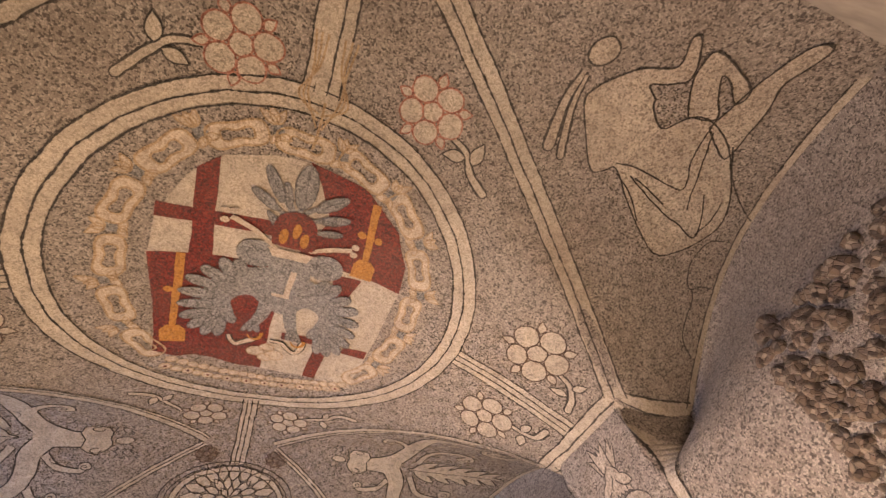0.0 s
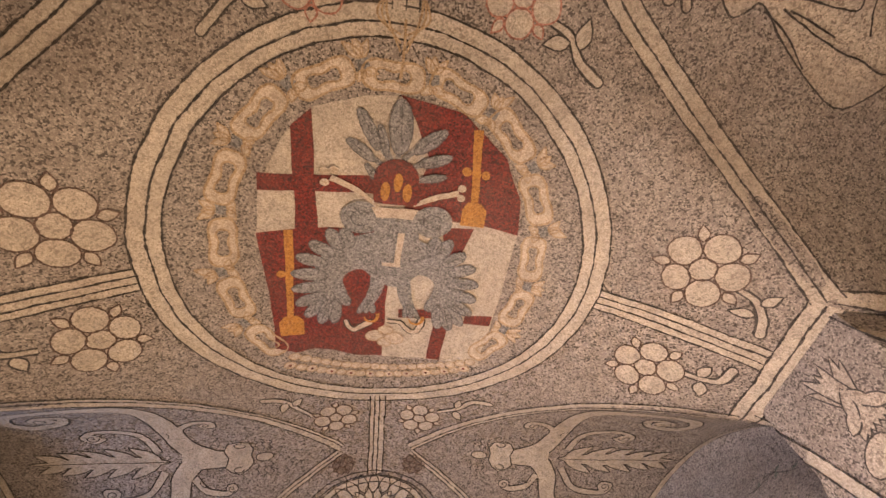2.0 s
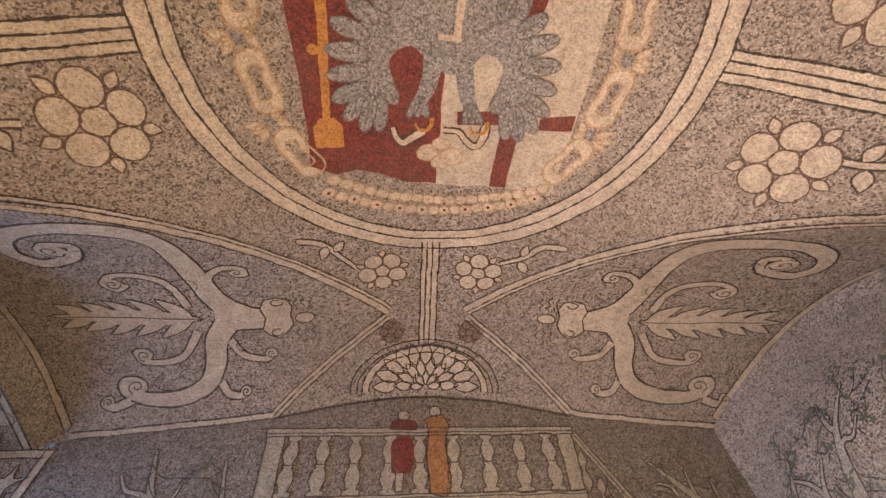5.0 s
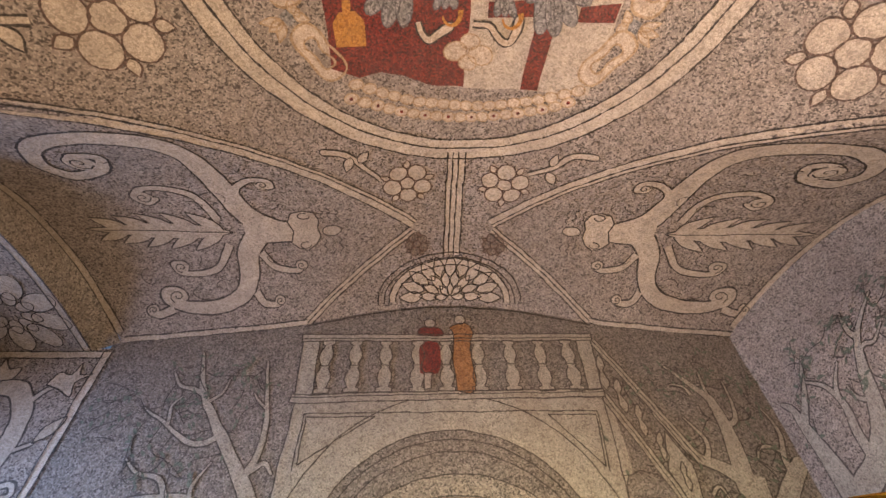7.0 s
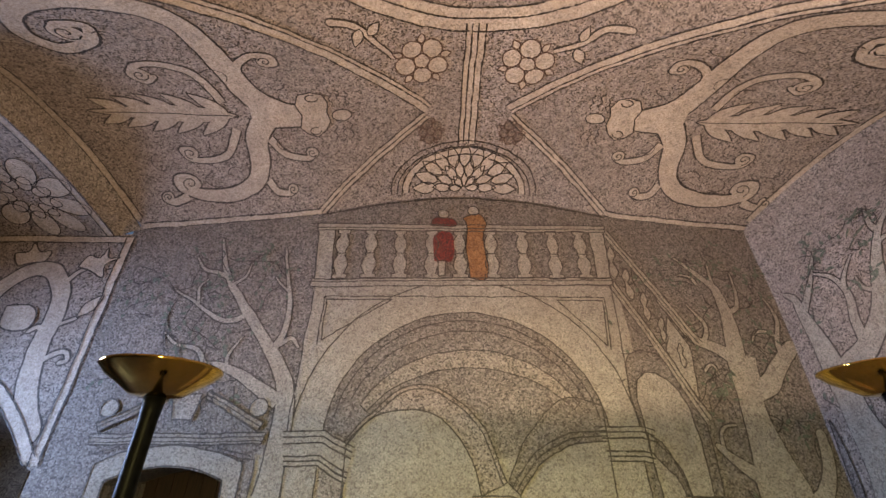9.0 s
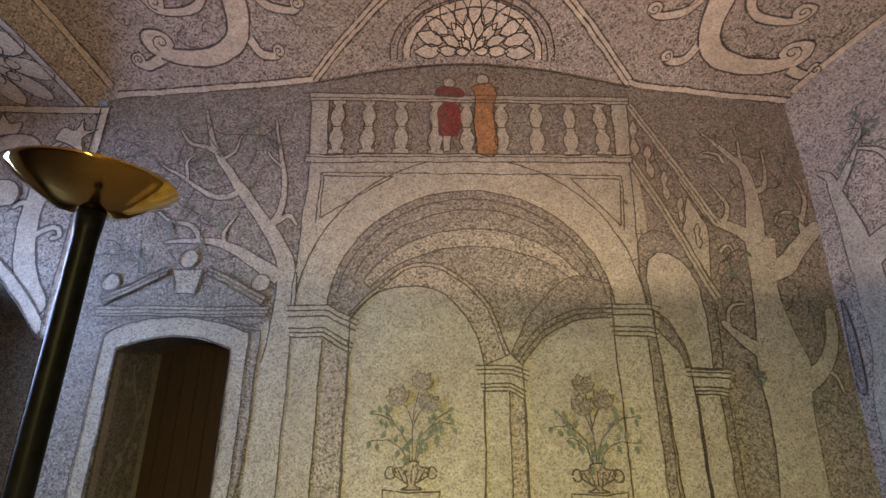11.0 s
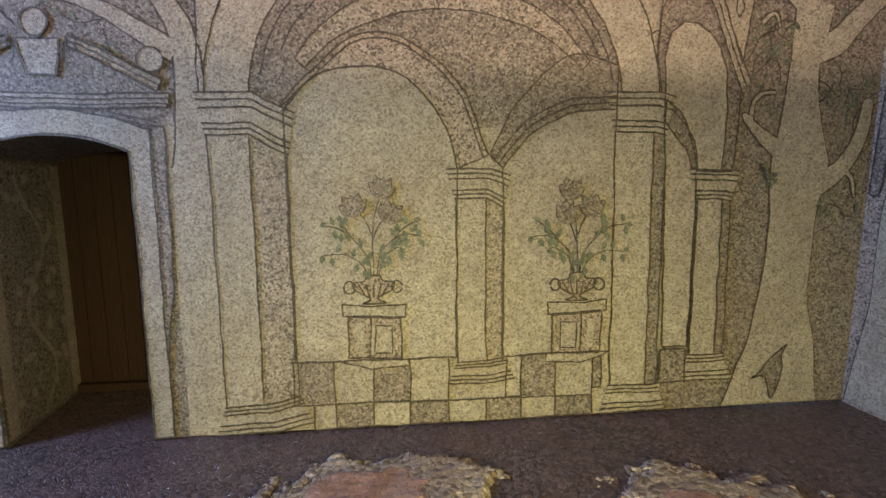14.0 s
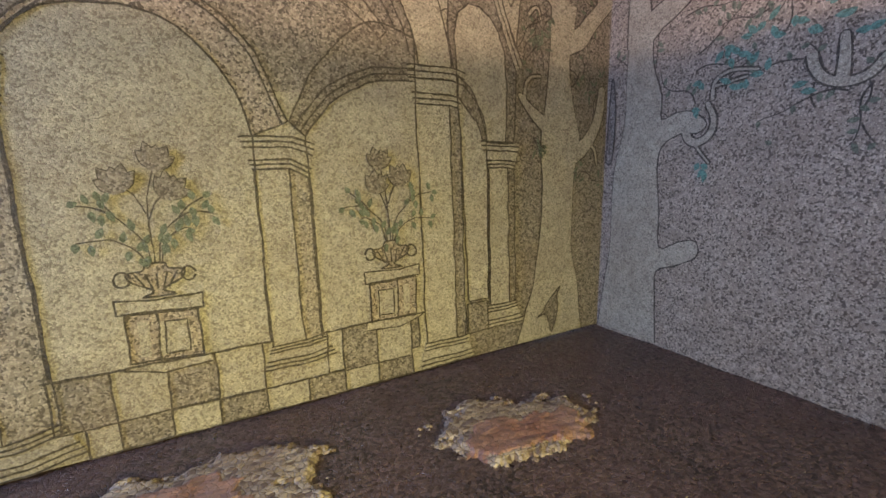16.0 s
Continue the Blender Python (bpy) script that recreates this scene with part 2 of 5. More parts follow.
def patch(bm, on, pts, h, size=0.13):
    """A filled outline, divided finely enough to follow its surface."""
    h += layer()
    flat = [Vector((x, y, 0)) for x, y in pts]
    tris = tessellate([flat])
    work = [tuple(pts[i] for i in t) for t in tris]
    while work:
        t = work.pop()
        e = [math.dist(t[i], t[(i + 1) % 3]) for i in range(3)]
        k = e.index(max(e))
        if e[k] > size:
            a, b, c = t[k], t[(k + 1) % 3], t[(k + 2) % 3]
            m = ((a[0] + b[0]) / 2, (a[1] + b[1]) / 2)
            work += [(a, m, c), (m, b, c)]
        else:
            bm.faces.new([bm.verts.new(on(x, y, h)) for x, y in t])


def part(name, bm, material, parent=None, label=""):
    """Links a bmesh as one mesh object under its thing."""
    bmesh.ops.remove_doubles(bm, verts=bm.verts, dist=0.0004)
    me = bpy.data.meshes.new(name)
    bm.to_mesh(me)
    bm.free()
    me.materials.append(material)
    ob = new(name, me)
    ob.parent = parent
    if label:
        ob["label"] = label
    return ob


def box(bm, lo, hi):
    x0, y0, z0 = lo
    x1, y1, z1 = hi
    v = [bm.verts.new(c) for c in ((x0, y0, z0), (x1, y0, z0), (x1, y1, z0), (x0, y1, z0), (x0, y0, z1), (x1, y0, z1), (x1, y1, z1), (x0, y1, z1))]
    for f in ((0, 3, 2, 1), (4, 5, 6, 7), (0, 1, 5, 4), (1, 2, 6, 5), (2, 3, 7, 6), (3, 0, 4, 7)):
        bm.faces.new([v[i] for i in f])


def lathe(bm, profile, at, n=32):
    """A turned shape from radius, height pairs."""
    rings = [[bm.verts.new((at[0] + r * math.cos(2 * math.pi * i / n), at[1] + r * math.sin(2 * math.pi * i / n), at[2] + z)) for i in range(n)] for r, z in profile]
    for a, b in zip(rings, rings[1:]):
        for i in range(n):
            bm.faces.new((a[i], a[(i + 1) % n], b[(i + 1) % n], b[i]))


FILL, TOP, LINE = 0.004, 0.0065, 0.009

# ---- large structure ----
def vault_shell():
    bm = bmesh.new()
    nx, ny = 110, 140
    v0, v1 = -3.42, 3.36
    vs = [v0 + (v1 - v0) * j / ny for j in range(ny + 1)]
    grid = [[bm.verts.new(vault_point(-edge_west(v) + (edge_east(v) + edge_west(v)) * i / nx, v, 0)) for v in vs] for i in range(nx + 1)]
    for i in range(nx):
        for j in range(ny):
            bm.faces.new((grid[i][j], grid[i][j + 1], grid[i + 1][j + 1], grid[i + 1][j]))
    for f in bm.faces:
        f.smooth = True
    return tagged(part("ceiling", bm, GROUND), "vaulted ceiling of grey pebble mosaic with cream inlaid bands", "ceiling", kind="structure")


CEILING = vault_shell()
bm = bmesh.new()
box(bm, (-4.3, -7.4, 4.95), (6.2, 0.6, 5.15))
tagged(part("ceiling_backing", bm, PLASTER), "plain masonry above the vault", "ceiling", kind="structure")

DOOR_L, DOOR_R = -1.02, -0.15


def door_head(x):
    s = (x - DOOR_L) / (DOOR_R - DOOR_L)
    return 1.80 + 0.10 * (1 - (2 * s - 1) ** 2)


def north_wall():
    bm = bmesh.new()
    xs = sorted({round(WEST - 0.05 + 0.1 * i, 3) for i in range(66)} | {DOOR_L, DOOR_R, *[round(DOOR_L + (DOOR_R - DOOR_L) * i / 12, 4) for i in range(13)]} | {EAST + 0.12})
    xs = [x for x in xs if x <= EAST + 0.121]
    for a, b in zip(xs, xs[1:]):
        mid = (a + b) / 2
        inside = DOOR_L < mid < DOOR_R
        za, zb = (door_head(a), door_head(b)) if inside else (0, 0)
        ta, tb = vault_z(a - CX, 3.35) + 0.03, vault_z(b - CX, 3.35) + 0.03
        bm.faces.new([bm.verts.new(c) for c in ((a, 0, za), (b, 0, zb), (b, 0, tb), (a, 0, ta))])
        if inside:  # soffit of the deep doorway
            k = lambda x: x - 0.21 * (DOOR_R - x) / (DOOR_R - DOOR_L)
            bm.faces.new([bm.verts.new(c) for c in ((a, 0, za), (k(a), 0.9, za + 0.02), (k(b), 0.9, zb + 0.02), (b, 0, zb))])
    for x, kx in ((DOOR_L, DOOR_L - 0.21), (DOOR_R, DOOR_R)):
        bm.faces.new([bm.verts.new(c) for c in ((x, 0, -0.02), (kx, 0.9, -0.02), (kx, 0.9, 1.83), (x, 0, 1.80))])
    bm.faces.new([bm.verts.new(c) for c in ((WEST - 0.05, 0.95, 0), (EAST, 0.95, 0), (EAST, 0.95, 4.9), (WEST - 0.05, 0.95, 4.9))])
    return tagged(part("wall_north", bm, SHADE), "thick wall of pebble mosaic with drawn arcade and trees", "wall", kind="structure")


NORTH = north_wall()


def east_wall():
    bm = bmesh.new()
    n, m = 90, 36
    g = []
    for i in range(n + 1):
        y = -6.9 + 6.9 * i / n
        top = vault_z(edge_east(y - CY), y - CY) + 0.01
        g.append([bm.verts.new(on_east(y, -0.03 + (top + 0.03) * k / m, 0)) for k in range(m + 1)])
    for i in range(n):
        for k in range(m):
            bm.faces.new((g[i][k], g[i + 1][k], g[i + 1][k + 1], g[i][k + 1]))
    box(bm, (EAST + 0.82, -7.2, -0.1), (EAST + 1.1, 1.0, 4.9))
    return tagged(part("wall_east", bm, GROUND), "grey pebble mosaic wall with a pale drawn tree", "wall", kind="structure")


EASTWALL = east_wall()

# west side: a deep arched bay, whose north jamb runs on flush with the north wall
INNER = WEST - 0.2


def west_arch(y):
    return 3.97 + 0.20 * math.sin(math.pi * min(1.0, max(0.0, -y / 2.9))) if y > -2.9 else 3.97 + 0.20 * math.sin(math.pi * min(1.0, max(0.0, (y + 6.7) / 3.0)))


def on_bay(x, y, h):
    return Vector((x, y, west_arch(y) - h))


def west_bay():
    bm = bmesh.new()
    n = 60
    ys = [-6.7 + 6.7 * i / n for i in range(n + 1)]
    rim = lambda y: vault_point(-edge_west(y - CY), y - CY, 0)
    for a, b in zip(ys, ys[1:]):
        la, lb = west_arch(a), west_arch(b)
        ra, rb = rim(a), rim(b)
        # brown step of the arch, then the soffit that runs west
        bm.faces.new([bm.verts.new(c) for c in (ra, rb, (min(INNER, rb.x - 0.02), b, lb), (min(INNER, ra.x - 0.02), a, la))]).material_index = 1
        bm.faces.new([bm.verts.new(c) for c in ((min(INNER, ra.x - 0.02), a, la), (min(INNER, rb.x - 0.02), b, lb), (-4.0, b, lb), (-4.0, a, la))])
    ob = part("ceiling_bay", bm, GROUND)
    ob.data.materials.append(MID)
    return tagged(ob, "arched soffit of the side bay in pebble mosaic", "ceiling", kind="structure")


BAY = west_bay()


def jamb():
    bm = bmesh.new()
    y = 0.002
    n = 22
    xs = [-4.0 + (WEST - 0.03 + 4.0) * i / n for i in range(n + 1)]
    head = lambda x: 1.86 + 0.72 * math.sin(min(math.pi, max(0.0, (-1.62 - x) / 1.9) * math.pi))
    for a, b in zip(xs, xs[1:]):
        open_ = -3.52 < (a + b) / 2 < -1.62
        za, zb = (head(a), head(b)) if open_ else (0, 0)
        bm.faces.new([bm.verts.new(c) for c in ((a, y, za), (b, y, zb), (b, y, 4.0), (a, y, 4.0))])
        if open_:
            bm.faces.new([bm.verts.new(c) for c in ((a, y, za), (a, 0.8, max(1.80, za - 0.45)), (b, 0.8, max(1.80, zb - 0.45)), (b, y, zb))])
    # recess shade put into the colour: the niche back takes the darker mosaic
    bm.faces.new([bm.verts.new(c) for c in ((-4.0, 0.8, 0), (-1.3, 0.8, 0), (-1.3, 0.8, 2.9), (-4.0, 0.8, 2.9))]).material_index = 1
    bm.faces.new([bm.verts.new(c) for c in ((-1.615, 0.8, 0), (-1.615, y, 0), (-1.615, y, 1.9), (-1.615, 0.8, 1.9))])
    ob = part("wall_bay", bm, GROUND)
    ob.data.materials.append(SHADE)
    return tagged(ob, "side bay wall of pebble mosaic with an arched niche", "wall", kind="structure")


JAMB = jamb()

bm = bmesh.new()
box(bm, (-4.3, -7.2, -0.1), (-4.0, 0.6, 1.3))
box(bm, (-4.3, -7.2, 3.5), (-4.0, 0.6, 4.9))
box(bm, (-4.3, -7.2, 1.3), (-4.0, -2.3, 3.5))
box(bm, (-4.3, -0.7, 1.3), (-4.0, 0.6, 3.5))
tagged(part("wall_west", bm, PLASTER), "plain plastered wall with a tall window opening", "wall", kind="structure")
# south side is unseen: the opening is added to pass and bound the warm fill
bm = bmesh.new()
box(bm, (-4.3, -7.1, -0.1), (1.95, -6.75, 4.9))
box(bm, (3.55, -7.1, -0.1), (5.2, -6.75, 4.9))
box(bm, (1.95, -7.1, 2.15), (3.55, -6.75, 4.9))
tagged(part("wall_south", bm, PLASTER), "unseen plain plastered wall with an opening added for the fill light", "wall", kind="structure")


def floor_mesh():
    bm = bmesh.new()
    nx, ny = 150, 110
    g = []
    for i in range(nx + 1):
        x = -4.2 + 9.2 * i / nx
        g.append([])
        for j in range(ny + 1):
            y = -6.95 + 7.95 * j / ny
            z = 0.012 * noise.noise(Vector((x * 2.3, y * 2.3, 0))) + 0.007 * noise.noise(Vector((x * 11, y * 11, 5)))
            g[-1].append(bm.verts.new((x, y, z - 0.012)))
    for i in range(nx):
        for j in range(ny):
            f = bm.faces.new((g[i][j], g[i + 1][j], g[i + 1][j + 1], g[i][j + 1]))
            f.smooth = True
    return tagged(part("floor", bm, EARTH), "uneven dark brown earthen floor", "floor", kind="structure")


FLOOR = floor_mesh()

# ---- door ----
def wooden_door():
    door = tagged(new("door_1"), "closed dark brown plank door deep in the doorway", "door", kind="structure")
    xs = [-1.25 + 0.138 * i for i in range(9)]
    for a, b in zip(xs, xs[1:]):
        bm = bmesh.new()
        box(bm, (a + 0.003, 0.86, 0.05), (b - 0.003, 0.9, 1.95))
        part("plank", bm, WOOD, door)
    bm = bmesh.new()
    box(bm, (-1.25, 0.80, -0.01), (-0.14, 0.9, 0.05))
    part("threshold", bm, WOOD, door, "worn wooden threshold")
    return door


wooden_door()

# ---- torch lamps ----
def torch_lamp(x, y, label):
    lamp = tagged(new("floor_lamp"), label, "floor lamp", "uplight floor lamps")
    lamp.location = (x, y, 0)
    bm = bmesh.new()
    lathe(bm, [(0.0000, 1.956), (0.0279, 1.955), (0.0605, 1.960), (0.0930, 1.984), (0.1209, 2.002), (0.1376, 2.020), (0.1414, 2.023), (0.1404, 2.028), (0.1348, 2.025), (0.1172, 2.008), (0.0902, 1.992), (0.0558, 1.968), (0.0000, 1.964)], (0, 0, 0), 48)
    for f in bm.faces:
        f.smooth = True
    part("bowl", bm, BRASS, lamp, "polished brass bowl")
    bm = bmesh.new()
    lathe(bm, [(0.021, 0.03), (0.021, 1.90), (0.023, 1.92), (0.0251, 1.956), (0.0000, 1.959)], (0, 0, 0), 20)
    for f in bm.faces:
        f.smooth = True
    part("pole", bm, IRON, lamp, "black iron pole")
    bm = bmesh.new()
    lathe(bm, [(0.0, 0.0), (0.15, 0.0), (0.155, 0.008), (0.14, 0.022), (0.05, 0.035), (0.017, 0.05)], (0, 0, 0), 32)
    part("base", bm, IRON, lamp, "round black iron base")
    return lamp


LAMP = torch_lamp(0.735, -2.53, "tall floor lamp with brass uplight bowl on black pole")
# right-hand lamp, then two unseen ones added to carry the extra uplights
for x, y in ((2.66, -2.53), (0.25, -4.75), (3.40, -4.75)):
    copy_thing(LAMP, pose(x, y, 0))

# ---- mosaic of the vault ----
def offset_line(pts, d):
    pts = dense(pts, 0.04)
    closed = math.dist(pts[0], pts[-1]) < 1e-4
    out = []
    for i, p in enumerate(pts):
        a = pts[i - 1] if i else (pts[-2] if closed else p)
        b = pts[i + 1] if i < len(pts) - 1 else (pts[1] if closed else p)
        dx, dy = b[0] - a[0], b[1] - a[1]
        s = math.hypot(dx, dy) or 1
        out.append((p[0] - dy / s * d, p[1] + dx / s * d))
    return out


def band(parent, name, on, pts, w, lines=(-0.5, 0.5), label="", fill=WHITE, ink=BLACK, thick=0.0125):
    """A cream band with dark lines along it, at shares of its width."""
    bm = bmesh.new()
    ribbon(bm, on, pts, w, FILL)
    ob = part(name, bm, fill, parent, label)
    bm = bmesh.new()
    for k in lines:
        ribbon(bm, on, offset_line(pts, w * k), thick, LINE, wobble=1.1)
    part("line", bm, ink, ob, "thin line of dark pebbles")
    return ob


def shape(parent, name, on, outline, fill, ink=BLACK, thick=0.013, lines=(), label="", h=FILL):
    """A filled field with its outline and inner lines."""
    bm = bmesh.new()
    patch(bm, on, outline, h)
    ob = part(name, bm, fill, parent, label)
    if ink:
        bm = bmesh.new()
        ribbon(bm, on, [*outline, outline[0]], thick, h + 0.004, wobble=0.6)
        for l in lines:
            ribbon(bm, on, l, thick * 0.9, h + 0.0045, wobble=0.6)
        part("outline", bm, ink, ob, "outline of small dark pebbles")
    return ob


def limb(bm, ink, on, pts, w0, w1, h=FILL, thick=0.013):
    """A tapering stroke with drawn edges."""
    pts = dense(spline(pts), 0.03)
    ribbon(bm, on, pts, w0, h, w1)
    n = len(pts)
    for s in (-0.5, 0.5):
        edge = []
        for i, p in enumerate(pts):
            a, b = pts[max(0, i - 1)], pts[min(n - 1, i + 1)]
            dx, dy = b[0] - a[0], b[1] - a[1]
            d = math.hypot(dx, dy) or 1
            k = s * (w0 + (w1 - w0) * i / (n - 1))
            edge.append((p[0] - dy / d * k, p[1] + dx / d * k))
        ribbon(ink, on, edge, thick * 2.5, h - 0.002, wobble=0.7)
    end = arc(*pts[-1], w1 * 0.5, w1 * 0.5, 0, 360, 10)
    patch(bm, on, end[:-1], h + 0.0005)
    ribbon(ink, on, end, thick * 1.8, h - 0.002)


def petal(cx, cy, ang, r0, r1, w):
    """An oval petal from radius r0 to r1 along an angle."""
    c, s = math.cos(radians(ang)), math.sin(radians(ang))
    m, l = (r0 + r1) / 2, (r1 - r0) / 2
    return [(cx + c * (m + l * math.cos(a)) - s * w / 2 * math.sin(a), cy + s * (m + l * math.cos(a)) + c * w / 2 * math.sin(a)) for a in [2 * math.pi * i / 16 for i in range(16)]]


def leaf(cx, cy, ang, l, w):
    c, s = math.cos(radians(ang)), math.sin(radians(ang))
    pts = [(l * t, w * 0.5 * math.sin(math.pi * t ** 0.8)) for t in [i / 8 for i in range(9)]]
    pts += [(x, -y) for x, y in pts[-2:0:-1]]
    return [(cx + c * x - s * y, cy + s * x + c * y) for x, y in pts]


def rosette(parent, on, cx, cy, r, turn, fill=PINK, ink=ROSE, sx=1.0, petals=5):
    bm, ln = bmesh.new(), bmesh.new()
    on2 = lambda a, b, h: on(cx + (a - cx) * sx, b, h)
    for i in range(petals):
        a = turn + 360 / petals * i
        tip = leaf(cx + 0.70 * r * math.cos(radians(a + 180 / petals)), cy + 0.70 * r * math.sin(radians(a + 180 / petals)), a + 180 / petals, r * 0.40, r * 0.26)
        patch(bm, on2, tip, FILL)
        ribbon(ln, on2, [*tip, tip[0]], 0.0115, LINE, wobble=0.5)
    for i in range(petals):
        a = turn + 360 / petals * i
        p = petal(cx, cy, a, r * 0.26, r * (0.96 + 0.05 * math.sin(i * 2.3 + cx)), r * 0.72)
        patch(bm, on2, p, FILL + 0.001)
        ribbon(ln, on2, [*p, p[0]], 0.0115, LINE, wobble=0.5)
    c = arc(cx, cy, r * 0.29, r * 0.29, 0, 360, 16)
    patch(bm, on2, c[:-1], FILL + 0.002)
    ribbon(ln, on2, c, 0.0115, LINE, wobble=0.5)
    ob = part("rosette", bm, fill, parent, "five-petalled pale rose of pebble mosaic")
    part("outline", ln, ink, ob, "thin outline of dark pebbles")
    return ob


def sprig(parent, on, stem, buds, w=0.05):
    """A rose stem with leaf-shaped buds."""
    bm, ln = bmesh.new(), bmesh.new()
    limb(bm, ln, on, stem, w * 0.6, w, thick=0.012)
    for x, y, a, l in buds:
        p = leaf(x, y, a, l, l * 0.55)
        patch(bm, on, p, FILL + 0.001)
        ribbon(ln, on, [*p, p[0]], 0.011, LINE, wobble=0.5)
    ob = part("sprig", bm, WHITE, parent, "curling stem with two leaves")
    part("outline", ln, BLACK, ob)
    return ob


RING = arc(0.0, -0.13, 1.65, 1.70, 90, 450, 96)
band(CEILING, "ring_band", on_vault, RING, 0.19, (-0.5, 0.04, 0.5), "round cream mosaic frame")
for s in (1, -1):
    band(CEILING, "side_band", on_vault, [(s * 1.74, -0.02), (s * 2.84, 0.05)], 0.19, (-0.5, -0.17, 0.17, 0.5))
    band(CEILING, "cross_band", on_vault, [(s * 2.92, -0.52), (s * 2.92, 0.68)], 0.16, (-0.5, 0.0, 0.5))
    for k in (1, -1):
        g = [(0.38, 2.40), (1.21, 1.75), (1.95, 1.22), (2.48, 0.90), (2.92, 0.68)] if k > 0 else [(0.60, 2.75), (1.32, 2.13), (2.16, 1.34), (2.92, 0.55)]
        band(CEILING, "groin_band", on_vault, spline([(s * x, k * y) for x, y in g]), 0.11 if k > 0 else 0.17, (-0.5, 0.15, 0.5) if k > 0 else (-0.5, 0.05, 0.5))
    # small lunette over the balcony
    band(CEILING, "lunette_band", on_vault, [(s * 0.40, 2.47), (s * 1.50, 3.33)], 0.085, (-0.5, 0.0, 0.5))
    band(CEILING, "spring_band", on_vault, [(s * 1.50, 3.325), (s * 3.02 if s > 0 else -3.26, 3.325)], 0.05, (-0.5, 0.5))
    edge = edge_east if s > 0 else edge_west
    for k in (1, -1):
        band(CEILING, "arch_band", on_vault, [(s * (edge(v) - 0.035), k * v) for v in [0.66 + 0.1 * i for i in range(27)]], 0.07, (-0.5, 0.5))
        band(CEILING, "corner_band", on_vault, [(s * 2.95, k * 0.60), (s * (edge(0.68) - 0.03), k * 0.66)], 0.09, (-0.5, 0.5))
band(CEILING, "axis_band", on_vault, [(0, 1.60), (0, 2.78)], 0.16, (-0.5, -0.12, 0.2, 0.5))
band(CEILING, "axis_band", on_vault, [(0.02, -1.90), (0.02, -3.3)], 0.24, (-0.5, -0.17, 0.17, 0.5))
for rx, ry in ((0.78, 0.53), (0.71, 0.47)):
    bm = bmesh.new()
    ribbon(bm, on_vault, arc(0, 3.28, rx, ry, 180, 360, 30), 0.013, LINE, wobble=0.6)
    part("line", bm, BLACK, CEILING)
band(CEILING, "lunette_arch", on_vault, arc(0, 3.28, 0.62, 0.42, 180, 360, 30), 0.07, (-0.5, 0.5))
bm, ln = bmesh.new(), bmesh.new()
for ring_r, count, size in ((0.27, 11, 0.26), (0.13, 8, 0.2), (0.02, 5, 0.15)):
    for i in range(count):
        a = 182 + 176 * i / (count - 1)
        p = leaf(ring_r * 1.1 * math.cos(radians(a)), 3.25 + ring_r * 0.8 * math.sin(radians(a)), a, size, size * 0.45)
        patch(bm, on_vault, p, FILL + 0.001 + (0.3 - ring_r) * 0.004)
        ribbon(ln, on_vault, [*p, p[0]], 0.011, LINE, wobble=0.5)
ob = part("fan_flower", bm, WHITE, CEILING, "half-round pale flower of many petals")
part("outline", ln, BLACK, ob)

for cx, cy, r, turn, sx in ((2.24, 0.50, 0.30, 200, 0.86), (2.29, -0.51, 0.32, 70, 0.86), (-2.03, 0.44, 0.31, 340, 0.86), (-2.03, -0.50, 0.33, 100, 0.86),
                            (-0.43, 1.92, 0.23, 90, 1.0), (0.45, 1.93, 0.23, 270, 1.0), (0.77, -2.05, 0.25, 18, 1.0), (-0.49, -2.04, 0.25, 60, 1.0)):
    rosette(CEILING, on_vault, cx, cy, r, turn, WHITE, ROSE if cy < -1 else UMBER, sx)
for cx in (-0.36, 0.43):
    rosette(CEILING, on_vault, cx, 2.64, 0.13, 30, BROWN, UMBER)
sprig(CEILING, on_vault, [(0.64, 1.80), (0.84, 1.69), (0.97, 1.56), (1.15, 1.54)], [(0.80, 1.74, 60, 0.16), (0.82, 1.68, -80, 0.14)])
sprig(CEILING, on_vault, [(-0.66, 1.88), (-0.80, 1.72), (-0.93, 1.58), (-1.10, 1.53)], [(-0.90, 1.60, 110, 0.16), (-0.84, 1.66, -50, 0.14)])
sprig(CEILING, on_vault, [(0.96, -1.94), (1.10, -1.87), (1.19, -1.72), (1.33, -1.62)], [(1.10, -1.84, 165, 0.17), (1.17, -1.80, -80, 0.18)])
sprig(CEILING, on_vault, [(-0.70, -1.97), (-0.85, -1.95), (-0.98, -1.83), (-1.13, -1.66)], [(-0.90, -1.88, 20, 0.16), (-0.94, -1.90, -95, 0.17)])
sprig(CEILING, on_vault, [(2.47, 0.42), (2.58, 0.42), (2.69, 0.38), (2.72, 0.24)], [(2.56, 0.40, -70, 0.14), (2.60, 0.44, 80, 0.16)])
sprig(CEILING, on_vault, [(2.52, -0.44), (2.62, -0.39), (2.70, -0.28), (2.73, -0.14)], [(2.66, -0.36, -60, 0.14), (2.66, -0.28, 170, 0.14)])
sprig(CEILING, on_vault, [(-2.33, 0.42), (-2.48, 0.38), (-2.60, 0.22)], [(-2.44, 0.42, 80, 0.15), (-2.50, 0.34, 150, 0.14)])
sprig(CEILING, on_vault, [(-2.33, -0.52), (-2.50, -0.45), (-2.62, -0.24)], [(-2.50, -0.44, -120, 0.15), (-2.54, -0.36, 60, 0.14)])

